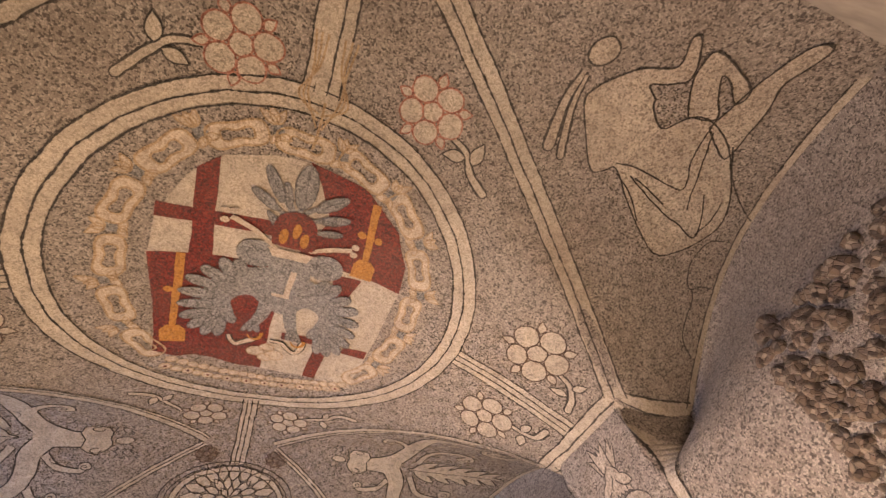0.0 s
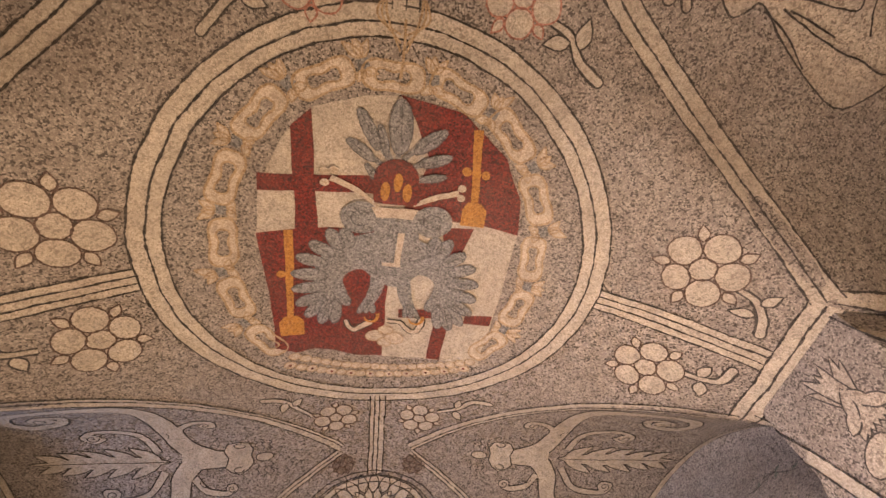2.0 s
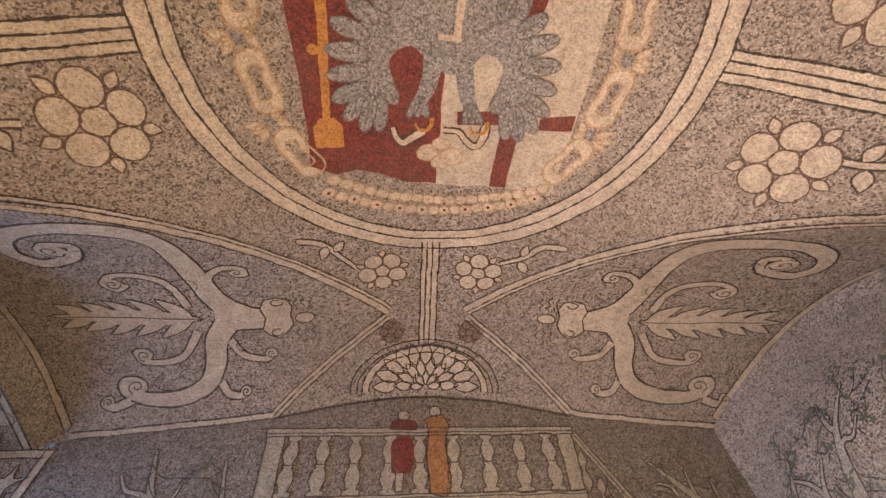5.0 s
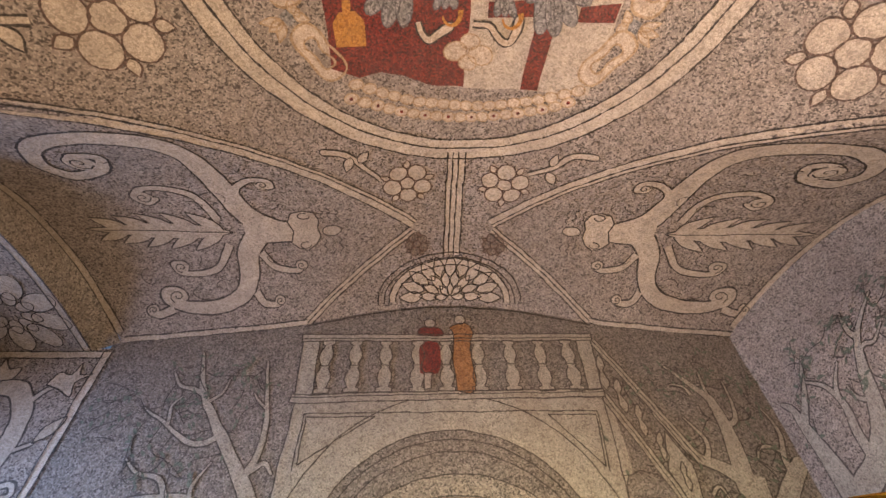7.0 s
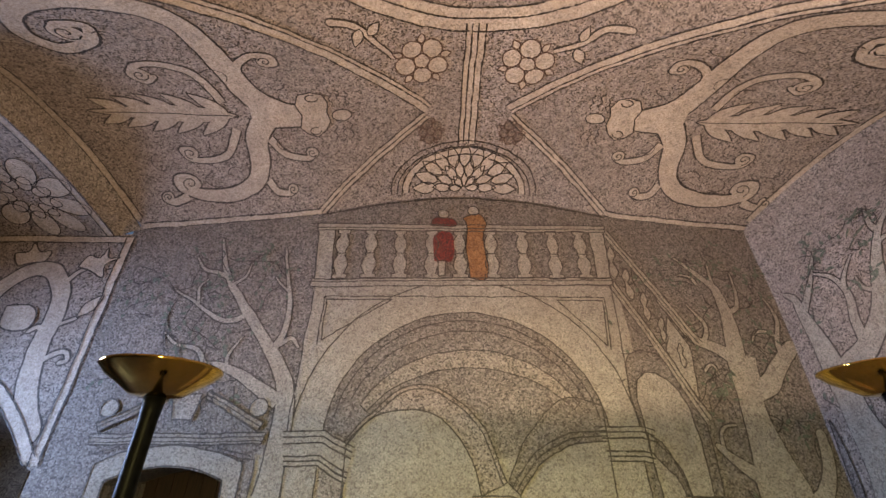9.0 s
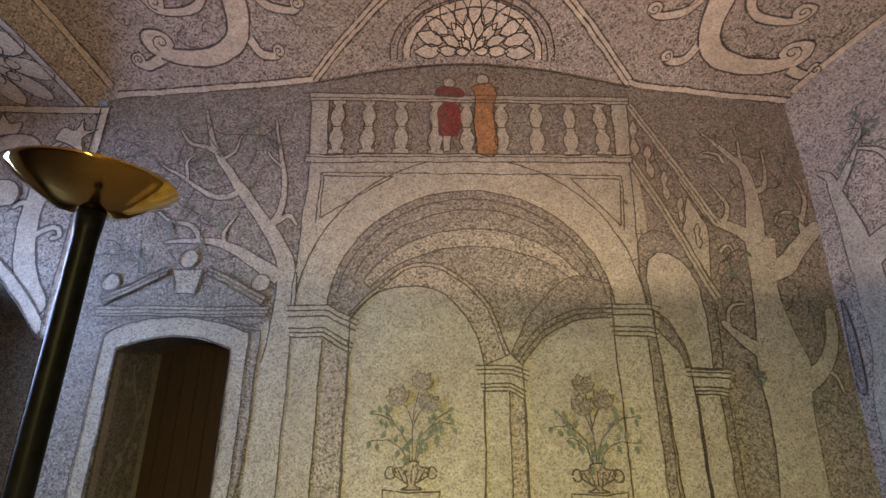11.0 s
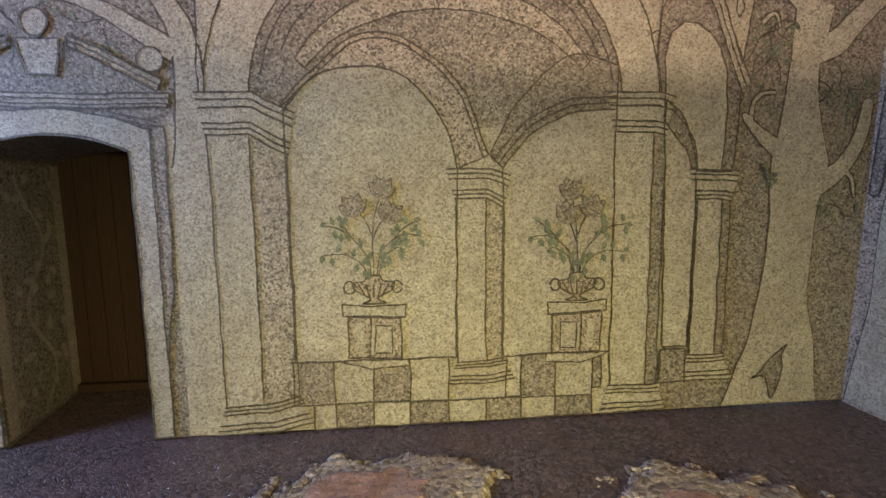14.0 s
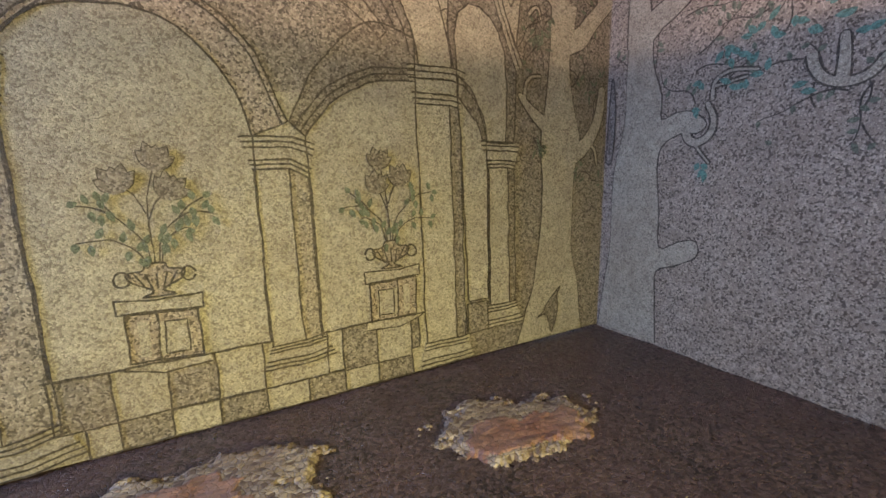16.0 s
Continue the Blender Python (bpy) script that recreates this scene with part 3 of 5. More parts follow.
# ---- scroll figures of the corner webs ----
def scroll_beast(s):
    """Pale branching scrollwork with a mask-like end and a long jagged leaf."""
    M = lambda pts: [(-x + 0.16 * max(0, -x - 2.2), y) if s > 0 else (x, y) for x, y in pts]
    bm, ln = bmesh.new(), bmesh.new()
    limb(bm, ln, on_vault, M([(-1.58, 2.39), (-1.83, 2.24), (-1.96, 1.99), (-2.02, 1.63), (-2.08, 1.40), (-2.22, 1.25), (-2.48, 1.17), (-2.74, 1.17), (-2.96, 1.28), (-3.06, 1.46), (-2.96, 1.60), (-2.74, 1.56), (-2.64, 1.40), (-2.80, 1.38), (-2.86, 1.50)]), 0.22, 0.05)
    limb(bm, ln, on_vault, M([(-1.80, 2.34), (-1.97, 2.58), (-2.01, 2.84), (-2.12, 3.02), (-2.34, 3.10), (-2.58, 3.09), (-2.78, 3.02), (-2.81, 2.92), (-2.70, 2.92), (-2.64, 2.99)]), 0.21, 0.045)
    limb(bm, ln, on_vault, M([(-1.95, 2.36), (-1.75, 2.37), (-1.50, 2.38)]), 0.26, 0.20)
    neck = M([(-1.55, 2.27), (-1.50, 2.18), (-1.40, 2.16), (-1.31, 2.19), (-1.27, 2.27), (-1.30, 2.36), (-1.28, 2.46), (-1.33, 2.55), (-1.41, 2.60), (-1.50, 2.56), (-1.56, 2.50), (-1.52, 2.38)])
    patch(bm, on_vault, neck, FILL + 0.001)
    ribbon(ln, on_vault, [*neck, neck[0]], 0.012, LINE)
    for cx, cy in ((-1.40, 2.22), (-1.42, 2.54)):
        ribbon(ln, on_vault, M(arc(cx, cy, 0.05, 0.035, 0, 300, 14)), 0.011, LINE)
    head = M(arc(-1.17, 2.40, 0.09, 0.055, 0, 360, 18))
    patch(bm, on_vault, head[:-1], FILL)
    ribbon(ln, on_vault, head, 0.011, LINE)
    for i, (x, y) in enumerate(((-1.24, 2.30), (-1.17, 2.29), (-1.10, 2.31), (-1.24, 2.50), (-1.17, 2.51), (-1.10, 2.49))):
        d = -1 if i < 3 else 1
        ribbon(ln, on_vault, M([(x + 0.016 * math.sin(k * 1.6), y + d * 0.022 * k) for k in range(8)]), 0.009, LINE)
    # the jagged leaf: a midrib with swept lobes
    lobes = [leaf(-2.06, 2.35, 186.5, 1.18, 0.17)]
    for k in range(5):
        x = -2.14 - 0.19 * k
        z = 2.345 + (x + 2.06) * 0.11
        l = 0.34 + 0.03 * math.sin(k * 0.7) - 0.014 * k
        for d in (1, -1):
            lobes.append(leaf(x, z, 186 + d * (38 - 3 * k), l, 0.10))
    for p in lobes:
        p = M(p)
        patch(bm, on_vault, p, FILL + 0.0015)
        ribbon(ln, on_vault, [*p, p[0]], 0.025, FILL - 0.001, wobble=0.5)
    ribbon(ln, on_vault, M([(-2.06, 2.35), (-3.12, 2.23)]), 0.009, LINE)
    for pts in ([(-2.15, 2.20), (-2.24, 1.92), (-2.38, 1.82), (-2.57, 1.79), (-2.70, 1.88), (-2.63, 1.97), (-2.54, 1.92)],
                [(-2.12, 2.48), (-2.26, 2.70), (-2.44, 2.76), (-2.62, 2.74), (-2.67, 2.65), (-2.58, 2.64)],
                [(-1.90, 2.08), (-1.90, 1.88), (-1.77, 1.77), (-1.62, 1.78), (-1.60, 1.86), (-1.68, 1.85)],
                [(-1.86, 2.60), (-1.75, 2.75), (-1.56, 2.81), (-1.47, 2.77)],
                [(-1.97, 2.99), (-1.91, 3.10), (-1.77, 3.12), (-1.73, 3.07)],
                [(-2.76, 3.09), (-2.90, 3.13), (-2.99, 3.09), (-2.93, 3.05)]):
        limb(bm, ln, on_vault, M(pts), 0.07, 0.035, FILL + 0.0005, 0.011)
    # rolled ends
    for x, y, r, a0 in ((-2.63, 1.90, 0.075, 0), (-2.61, 2.68, 0.07, 90), (-1.66, 1.83, 0.06, 200), (-1.50, 2.76, 0.055, 30), (-2.71, 2.97, 0.085, 120), (-1.75, 3.09, 0.05, 60), (-2.95, 3.08, 0.05, 150), (-2.80, 1.46, 0.10, 20)):
        patch(bm, on_vault, M(arc(x, y, r, r * 0.9, 0, 350, 16)), FILL + 0.0012)
        ribbon(ln, on_vault, M(arc(x, y, r, r * 0.9, 0, 360, 18)), 0.020, FILL - 0.001)
        ribbon(ln, on_vault, M([(x + r * (0.85 - 0.11 * k * 0.6) * math.cos(radians(a0 + 42 * k)), y + r * (0.8 - 0.065 * k) * math.sin(radians(a0 + 42 * k))) for k in range(12)]), 0.011, LINE)
    # thin tendrils in the ground
    rnd = random.Random(5)
    for x, y in ((-2.1, 1.95), (-2.32, 2.02), (-2.5, 2.6), (-2.25, 2.9), (-1.65, 2.05), (-1.62, 2.9), (-2.6, 1.5), (-2.9, 2.75), (-1.7, 2.65), (-2.45, 2.95), (-3.0, 1.85), (-2.35, 1.5), (-1.85, 1.6)):
        a0 = rnd.uniform(0, 360)
        ribbon(ln, on_vault, M(arc(x, y, rnd.uniform(0.06, 0.11), rnd.uniform(0.05, 0.08), a0, a0 + rnd.uniform(100, 190), 10)), 0.009, LINE, 0.005)
    ob = part("scroll_figure", bm, WHITE, CEILING, "pale branching scrollwork with a jagged leaf")
    part("outline", ln, BLACK, ob)


scroll_beast(-1)
scroll_beast(1)

# ---- coat of arms ----
SHIELD = [(-0.93, 0.86), (-0.92, 0.40), (-0.97, -0.30), (-0.92, -0.70), (-0.74, -1.06), (-0.52, -1.27), (-0.20, -1.37), (0.10, -1.40), (0.51, -1.32), (0.85, -1.04), (1.00, -0.74), (1.04, -0.44), (1.00, 0.30), (0.94, 1.02), (0.70, 1.03), (0.35, 1.02), (0.03, 1.03), (-0.25, 1.00), (-0.45, 0.93), (-0.60, 0.90), (-0.75, 0.94)]
ARMS = shape(CEILING, "coat_of_arms", on_vault, SHIELD, WHITE, None, label="quartered red and cream coat of arms in pebble mosaic")


def field(name, pts, mat, h=TOP, label=""):
    bm = bmesh.new()
    patch(bm, on_vault, pts, h)
    return part(name, bm, mat, ARMS, label)


field("red_quarter", [(0.06, -1.40), (0.51, -1.32), (0.85, -1.04), (1.00, -0.74), (1.04, -0.44), (0.72, -0.48), (0.40, -0.48), (0.10, -0.5), (0.30, -0.95), (0.16, -1.25)], RED)
field("red_quarter", [(-0.97, -0.32), (-0.55, -0.36), (-0.10, -0.36), (0.06, -0.2), (0.02, 0.4), (0.03, 0.62), (0.00, 0.66), (0.01, 1.02), (-0.25, 1.00), (-0.45, 0.93), (-0.60, 0.90), (-0.75, 0.94), (-0.93, 0.86), (-0.92, 0.40)], RED)
field("cross_bar", [(-0.68, -1.13), (-0.53, -1.26), (-0.53, -0.34), (-0.69, -0.34)], RED)
field("cross_bar", [(-0.92, -0.80), (-0.68, -0.79), (-0.68, -0.66), (-0.93, -0.67)], RED)
field("cross_bar", [(-0.53, -0.79), (-0.10, -0.80), (-0.05, -0.66), (-0.53, -0.66)], RED)
field("cross_bar", [(0.44, -0.42), (0.70, -0.44), (0.60, -0.10), (0.52, -0.12)], RED)
field("cross_bar", [(0.47, 0.60), (0.60, 0.58), (0.57, 1.02), (0.44, 1.02)], RED)
field("cross_bar", [(0.14, 0.44), (0.44, 0.42), (0.46, 0.52), (0.14, 0.53)], RED)
field("cross_bar", [(0.74, 0.44), (0.98, 0.40), (0.97, 0.52), (0.74, 0.53)], RED)


def key(pts, blade, bar):
    bm = bmesh.new()
    ribbon(bm, on_vault, pts, 0.07, TOP + 0.004, 0.05)
    patch(bm, on_vault, blade, TOP + 0.004)
    bx, by, bw = bar
    for dx in (-bw, 0, bw):
        patch(bm, on_vault, arc(bx + dx, by, 0.035, 0.035, 0, 360, 10)[:-1], TOP + 0.005)
    part("gold_spade", bm, GOLD, ARMS, "golden spade-shaped tool")


key([(-0.74, -0.34), (-0.78, 0.52)], [(-0.83, 0.50), (-0.73, 0.50), (-0.68, 0.56), (-0.68, 0.72), (-0.88, 0.72), (-0.88, 0.56)], (-0.76, 0.06, 0.06))
key([(0.62, -1.22), (0.67, -0.64)], [(0.62, -0.66), (0.72, -0.66), (0.77, -0.60), (0.77, -0.46), (0.58, -0.46), (0.58, -0.60)], (0.65, -0.90, 0.07))

# grey bird-like charge: wings of feathers, body and plumes
def plumage():
    bm, ln = bmesh.new(), bmesh.new()
    h = TOP + 0.008
    def plume(x0, y0, x1, y1, w, at, rib=True):
        d = math.hypot(x1 - x0, y1 - y0)
        a = math.degrees(math.atan2(y1 - y0, x1 - x0))
        p = petal(x0, y0, a, 0, d, w)
        patch(bm, on_vault, p, at)
        ribbon(ln, on_vault, [*p, p[0]], 0.008, at + 0.004, wobble=0.6)
        if rib:
            ribbon(ln, on_vault, [(x0 + (x1 - x0) * 0.25, y0 + (y1 - y0) * 0.25), (x0 + (x1 - x0) * 0.9, y0 + (y1 - y0) * 0.9)], 0.006, at + 0.005)

    for s in (-1, 1):
        X = (lambda x: x) if s < 0 else (lambda x: 0.12 - x * 0.92)
        down = 0 if s < 0 else 0.03
        W = lambda pts: [(X(x), y + down) for x, y in pts]
        wing = spline([(-0.02, -0.36), (-0.30, -0.27), (-0.46, -0.16), (-0.56, 0.0), (-0.58, 0.16), (-0.56, 0.34), (-0.47, 0.46), (-0.38, 0.44), (-0.30, 0.29), (-0.34, 0.12), (-0.27, 0.04), (-0.18, 0.03), (-0.09, 0.11), (0.0, 0.10)], 4)
        patch(bm, on_vault, W(wing), h + 0.003)
        for i, (x0, y0, x1, y1) in enumerate(((-0.28, -0.18, -0.33, -0.36), (-0.34, -0.16, -0.45, -0.35), (-0.40, -0.10, -0.59, -0.24), (-0.46, -0.02, -0.70, -0.11), (-0.46, 0.09, -0.75, 0.05), (-0.48, 0.18, -0.75, 0.22), (-0.48, 0.27, -0.73, 0.38), (-0.48, 0.32, -0.66, 0.52), (-0.46, 0.34, -0.53, 0.60), (-0.40, 0.32, -0.42, 0.60), (-0.40, 0.24, -0.29, 0.40))):
            plume(X(x0), y0 + down, X(x1), y1 + down, 0.112, h + i * 0.0002, i % 2 == 0)
        leg = W([(-0.04, 0.0), (-0.06, 0.18), (-0.10, 0.32), (-0.17, 0.45)])
        ribbon(bm, on_vault, spline(leg), 0.14, h + 0.002, 0.09)
        for dx in (-0.07, 0.0, 0.07):
            plume(X(-0.12), 0.34 + down, X(-0.15 + dx), 0.49 + down, 0.06, h + 0.001, False)
    body = spline([(-0.08, -0.44), (-0.12, -0.2), (-0.10, 0.05), (-0.02, 0.16), (0.08, 0.18), (0.18, 0.16), (0.25, 0.05), (0.27, -0.2), (0.23, -0.44), (0.08, -0.5), (-0.08, -0.44)], 4)
    patch(bm, on_vault, body[:-1], h + 0.005)
    for cx in (-0.20, 0.36):
        patch(bm, on_vault, arc(cx, -0.46, 0.16, 0.14, 0, 360, 18)[:-1], h + 0.004)
        ribbon(ln, on_vault, arc(cx, -0.46, 0.075, 0.065, 30, 330, 14), 0.01, h + 0.008)
    for i, (x0, y0, x1, y1, w) in enumerate(((-0.06, -0.74, -0.17, -0.90, 0.07), (-0.10, -0.92, -0.30, -1.07, 0.10), (-0.08, -1.00, -0.22, -1.29, 0.115), (-0.01, -0.96, -0.08, -1.19, 0.07), (0.07, -0.98, 0.07, -1.38, 0.21), (0.18, -1.00, 0.40, -1.19, 0.125), (0.22, -0.92, 0.46, -1.00, 0.10), (0.22, -0.80, 0.43, -0.85, 0.085))):
        plume(x0, y0, x1, y1, w * 0.8, h + 0.001 + 0.0003 * i)
        ribbon(bm, on_vault, spline([(0.06, -0.80), (0.06 + (x0 - 0.06) * 0.5, y0 + 0.04), (x0 + (x1 - x0) * 0.3, y0 + (y1 - y0) * 0.3)]), 0.05, h + 0.0005, 0.035)
    ob = part("feathered_charge", bm, STEEL, ARMS, "blue-grey feathered charge")
    part("feather_line", ln, SLATE, ob)


plumage()
field("helm", spline([(-0.10, -0.60), (-0.11, -0.78), (-0.06, -0.90), (0.06, -0.95), (0.18, -0.91), (0.23, -0.78), (0.22, -0.60), (-0.10, -0.60)], 4)[:-1], RED, TOP + 0.016)
bm = bmesh.new()
for x, y in ((-0.02, -0.68), (0.07, -0.76), (0.15, -0.68)):
    patch(bm, on_vault, petal(x, y, -90, -0.06, 0.09, 0.07), TOP + 0.019)
part("gold_drop", bm, GOLD, ARMS)
bm = bmesh.new()
ribbon(bm, on_vault, [(-0.06, -0.56), (-0.22, -0.68), (-0.42, -0.78)], 0.035, TOP + 0.015, 0.05)
ribbon(bm, on_vault, [(0.20, -0.60), (0.38, -0.68), (0.54, -0.73)], 0.035, TOP + 0.015, 0.05)
for x, y in ((-0.46, -0.74), (-0.46, -0.83), (-0.40, -0.84), (0.56, -0.69), (0.56, -0.77)):
    patch(bm, on_vault, arc(x, y, 0.033, 0.03, 0, 360, 10)[:-1], TOP + 0.016)
patch(bm, on_vault, [(-0.12, -0.56), (0.24, -0.56), (0.20, -0.47), (-0.08, -0.47)], TOP + 0.017)
patch(bm, on_vault, [(0.10, -0.34), (0.15, -0.34), (0.13, -0.05), (0.14, -0.02), (-0.02, -0.02), (-0.02, -0.05), (0.08, -0.06)], TOP + 0.017)
part("pale_charge", bm, PINK, ARMS, "pale crossed charge")
bm = bmesh.new()
ln = bmesh.new()
for x, y, r in ((-0.06, 0.76, 0.085), (0.12, 0.78, 0.085), (0.04, 0.69, 0.07), (0.03, 0.84, 0.065)):
    p = arc(x, y, r, r * 0.8, 0, 360, 14)
    patch(bm, on_vault, p[:-1], TOP + 0.004 + r * 0.01)
    ribbon(ln, on_vault, p, 0.010, TOP + 0.008)
ob = part("pale_blossom", bm, PINK, ARMS, "small pale blossom")
part("outline", ln, OCHRE, ob)
bm, ln = bmesh.new(), bmesh.new()
for pts in ([(-0.33, 0.57), (-0.30, 0.64), (-0.25, 0.68), (-0.17, 0.63), (-0.11, 0.60)], [(0.05, 0.57), (0.15, 0.58), (0.24, 0.67), (0.31, 0.69), (0.34, 0.62), (0.35, 0.54)]):
    limb(bm, ln, on_vault, pts, 0.025, 0.055, TOP + 0.011, 0.010)
ob = part("horn_shape", bm, PINK, ARMS, "pale curved horn with a dark outline")
part("outline", ln, BLACK, ob)
bm = bmesh.new()
for x in (-0.10, 0.30):
    ribbon(bm, on_vault, arc(x, 0.52, 0.06, 0.07, -20, 170, 12), 0.035, TOP + 0.012, 0.012)
part("gold_hook", bm, GOLD, ARMS)

# chain of links round the arms
def chain():
    """Large double-lobed links with a stone and flames at each joint."""
    rnd = random.Random(11)
    n = 13
    for i in range(n):
        a = radians(142 + 256 * i / (n - 1))
        k = (abs(math.cos(a)) ** 2.4 + abs(math.sin(a)) ** 2.4) ** (-1 / 2.4)
        cx, cy = 1.19 * k * math.cos(a), -0.14 + 1.37 * k * math.sin(a)
        tx, ty = -math.sin(a) * 1.17, math.cos(a) * 1.37
        d = math.hypot(tx, ty)
        tx, ty = tx / d, ty / d
        T = lambda p, q: (cx + tx * p - ty * q, cy + ty * p + tx * q)
        sq = lambda v: math.copysign(abs(v) ** 0.6, v)
        steps = [2 * math.pi * k / 32 for k in range(32)]
        outer = [T(0.205 * sq(math.cos(b)), 0.100 * sq(math.sin(b)) * (1 - 0.16 * math.exp(-(math.cos(b) / 0.22) ** 2))) for b in steps]
        inner = [T(0.115 * sq(math.cos(b)), 0.05 * sq(math.sin(b)) * (1 - 0.45 * math.exp(-(math.cos(b) / 0.3) ** 2))) for b in steps]
        bm = bmesh.new()
        h = FILL + 0.001 + layer()
        va, vb = ([bm.verts.new(on_vault(*p, h)) for p in loop] for loop in (outer, inner))
        for k in range(32):
            j = (k + 1) % 32
            bm.faces.new((va[k], va[j], vb[j], vb[k]))
        link = part("chain_link", bm, PINK, CEILING, "pale ochre double-lobed chain link")
        bm, fl, st = bmesh.new(), bmesh.new(), bmesh.new()
        for loop, w in ((outer, 0.016), (inner, 0.014)):
            ribbon(bm, on_vault, [*loop, loop[0]], w, LINE, wobble=0.6)
        if i < n - 1:
            jx = 0.272
            patch(st, on_vault, [T(jx - 0.04, -0.035), T(jx + 0.04, -0.035), T(jx + 0.04, 0.035), T(jx - 0.04, 0.035)], FILL + 0.002)
            for side in (-1, 1):
                for k in range(3):
                    x0, y0 = T(jx, side * 0.04)
                    x1, y1 = T(jx + (k - 1) * 0.075 + rnd.uniform(-0.01, 0.01), side * (rnd.uniform(0.12, 0.17) if side < 0 else 0.09))
                    p = leaf(x0, y0, math.degrees(math.atan2(y1 - y0, x1 - x0)), math.dist((x0, y0), (x1, y1)), 0.055)
                    patch(fl, on_vault, p, FILL + 0.0015)
                    ribbon(bm, on_vault, [*p, p[0]], 0.010, LINE, wobble=0.6)
        part("outline", bm, OCHRE, link)
        part("flame", fl, PINK, link, "small pale ochre flames")
        part("joint_stone", st, STEEL, link, "blue-grey square between links")


chain()
bm, ln = bmesh.new(), bmesh.new()
for i in range(19):
    u = -0.82 + 1.64 * i / 18
    v = 1.27 - 0.26 * (u / 0.82) ** 2 * 0.7
    for dv in (0, 0.10):
        o = 0.045 if dv else 0
        p = arc(u + o, v - dv, 0.05, 0.04, 0, 360, 12)
        patch(bm, on_vault, p[:-1], FILL + (0.001 if dv else 0.0))
        ribbon(ln, on_vault, p, 0.010, LINE)
ob = part("bead_garland", bm, PINK, CEILING, "pale ochre beaded garland under the arms")
part("outline", ln, OCHRE, ob)
bm = bmesh.new()
for i in range(0, 19, 2):
    u = -0.82 + 1.64 * i / 18
    patch(bm, on_vault, arc(u, 1.27 - 0.18 * (u / 0.82) ** 2, 0.014, 0.014, 0, 360, 8)[:-1], LINE + 0.002)
part("dot", bm, RED, CEILING, "dark red pebble dots")
# ochre crown-like crest above the ring
bm = bmesh.new()
for s in (-1, 1):
    for k in range(3):
        ribbon(bm, on_vault, spline([(0.05 + s * 0.02, -1.66 - 0.05 * k), (0.05 + s * (0.10 + 0.03 * k), -1.86), (0.05 + s * (0.11 - 0.02 * k), -2.08), (0.05 + s * (0.13 - 0.04 * k), -2.28)]), 0.014, LINE + 0.003)
ribbon(bm, on_vault, [(0.05, -1.50), (0.06, -1.85)], 0.02, LINE + 0.003)
part("crest_line", bm, OCHRE, CEILING, "ochre crest drawn over the ring")

# plain seated shape and cloth in the south-east web, with a lobed cluster in the south-west one
FIG = shape(CEILING, "seated_shape", on_vault, spline([(1.71, -2.63), (1.78, -2.73), (1.87, -2.83), (2.04, -2.92), (1.97, -3.07), (2.03, -3.08), (2.18, -2.89), (2.09, -2.81), (1.98, -2.76), (2.09, -2.70), (2.13, -2.64), (2.30, -2.55), (2.37, -2.66), (2.50, -2.72), (2.75, -2.64), (3.05, -2.42), (3.22, -2.23), (3.30, -2.03), (3.18, -1.82), (2.95, -1.65), (2.69, -1.76), (2.46, -1.94), (2.20, -2.16), (2.12, -2.12), (2.02, -2.09), (1.82, -2.33), (1.68, -2.52), (1.71, -2.63)], 4)[:-1], FADED, label="plain pale seated shape in mosaic", thick=0.012)
for nm, pts in (("limb_shape", [(2.37, -2.68), (2.20, -2.88), (2.14, -3.01), (2.16, -3.07), (2.30, -3.05), (2.55, -2.97), (2.56, -2.87), (2.40, -2.95), (2.31, -2.97), (2.38, -2.89), (2.55, -2.74), (2.37, -2.68)]), ("limb_shape", [(2.56, -2.68), (2.56, -2.87), (2.54, -3.09), (2.55, -3.27), (2.65, -3.30), (2.67, -3.19), (2.66, -3.07), (2.75, -2.93), (2.82, -2.77), (2.86, -2.52), (2.56, -2.68)])):
    bm, ln = bmesh.new(), bmesh.new()
    pts = spline(pts, 4)[:-1]
    patch(bm, on_vault, pts, FILL + 0.002)
    ribbon(ln, on_vault, [*pts, pts[0]], 0.012, LINE + 0.002, wobble=0.6)
    part(nm, bm, FADED, FIG)
    part("outline", ln, BLACK, FIG)
bm = bmesh.new()
for l in ([(2.17, -2.20), (2.33, -2.22), (2.60, -2.20), (2.78, -2.21), (2.66, -2.44), (2.56, -2.72)], [(2.93, -2.07), (2.80, -2.35), (2.62, -2.66)], [(2.72, -2.04), (2.55, -2.10), (2.37, -2.15)], [(2.33, -2.15), (2.65, -2.02), (2.95, -1.93), (3.14, -1.88), (3.12, -2.02), (2.97, -2.23)], [(3.14, -1.90), (3.19, -2.05), (3.15, -2.23)], [(2.22, -2.13), (2.42, -2.02), (2.60, -1.84)]):
    ribbon(bm, on_vault, spline(l), 0.011, LINE + 0.003, wobble=0.6)
part("fold_line", bm, BLACK, FIG, "dark lines of draped folds")
bm = bmesh.new()
for l in ([(3.43, -1.94), (3.32, -1.90), (3.27, -1.80), (3.25, -1.68), (3.28, -1.57), (3.36, -1.48), (3.46, -1.52), (3.55, -1.53)], [(3.38, -1.48), (3.42, -1.38), (3.42, -1.25), (3.43, -1.11), (3.55, -0.99)], [(2.83, -2.62), (3.05, -2.43), (3.31, -2.26), (3.50, -2.17)]):
    ribbon(bm, on_vault, spline(l), 0.011, LINE, wobble=0.6)
part("vine_line", bm, BLACK, CEILING, "thin dark curling line")
shape(CEILING, "round_shape", on_vault, arc(1.59, -2.82, 0.085, 0.085, 0, 350, 18), FADED, thick=0.012)
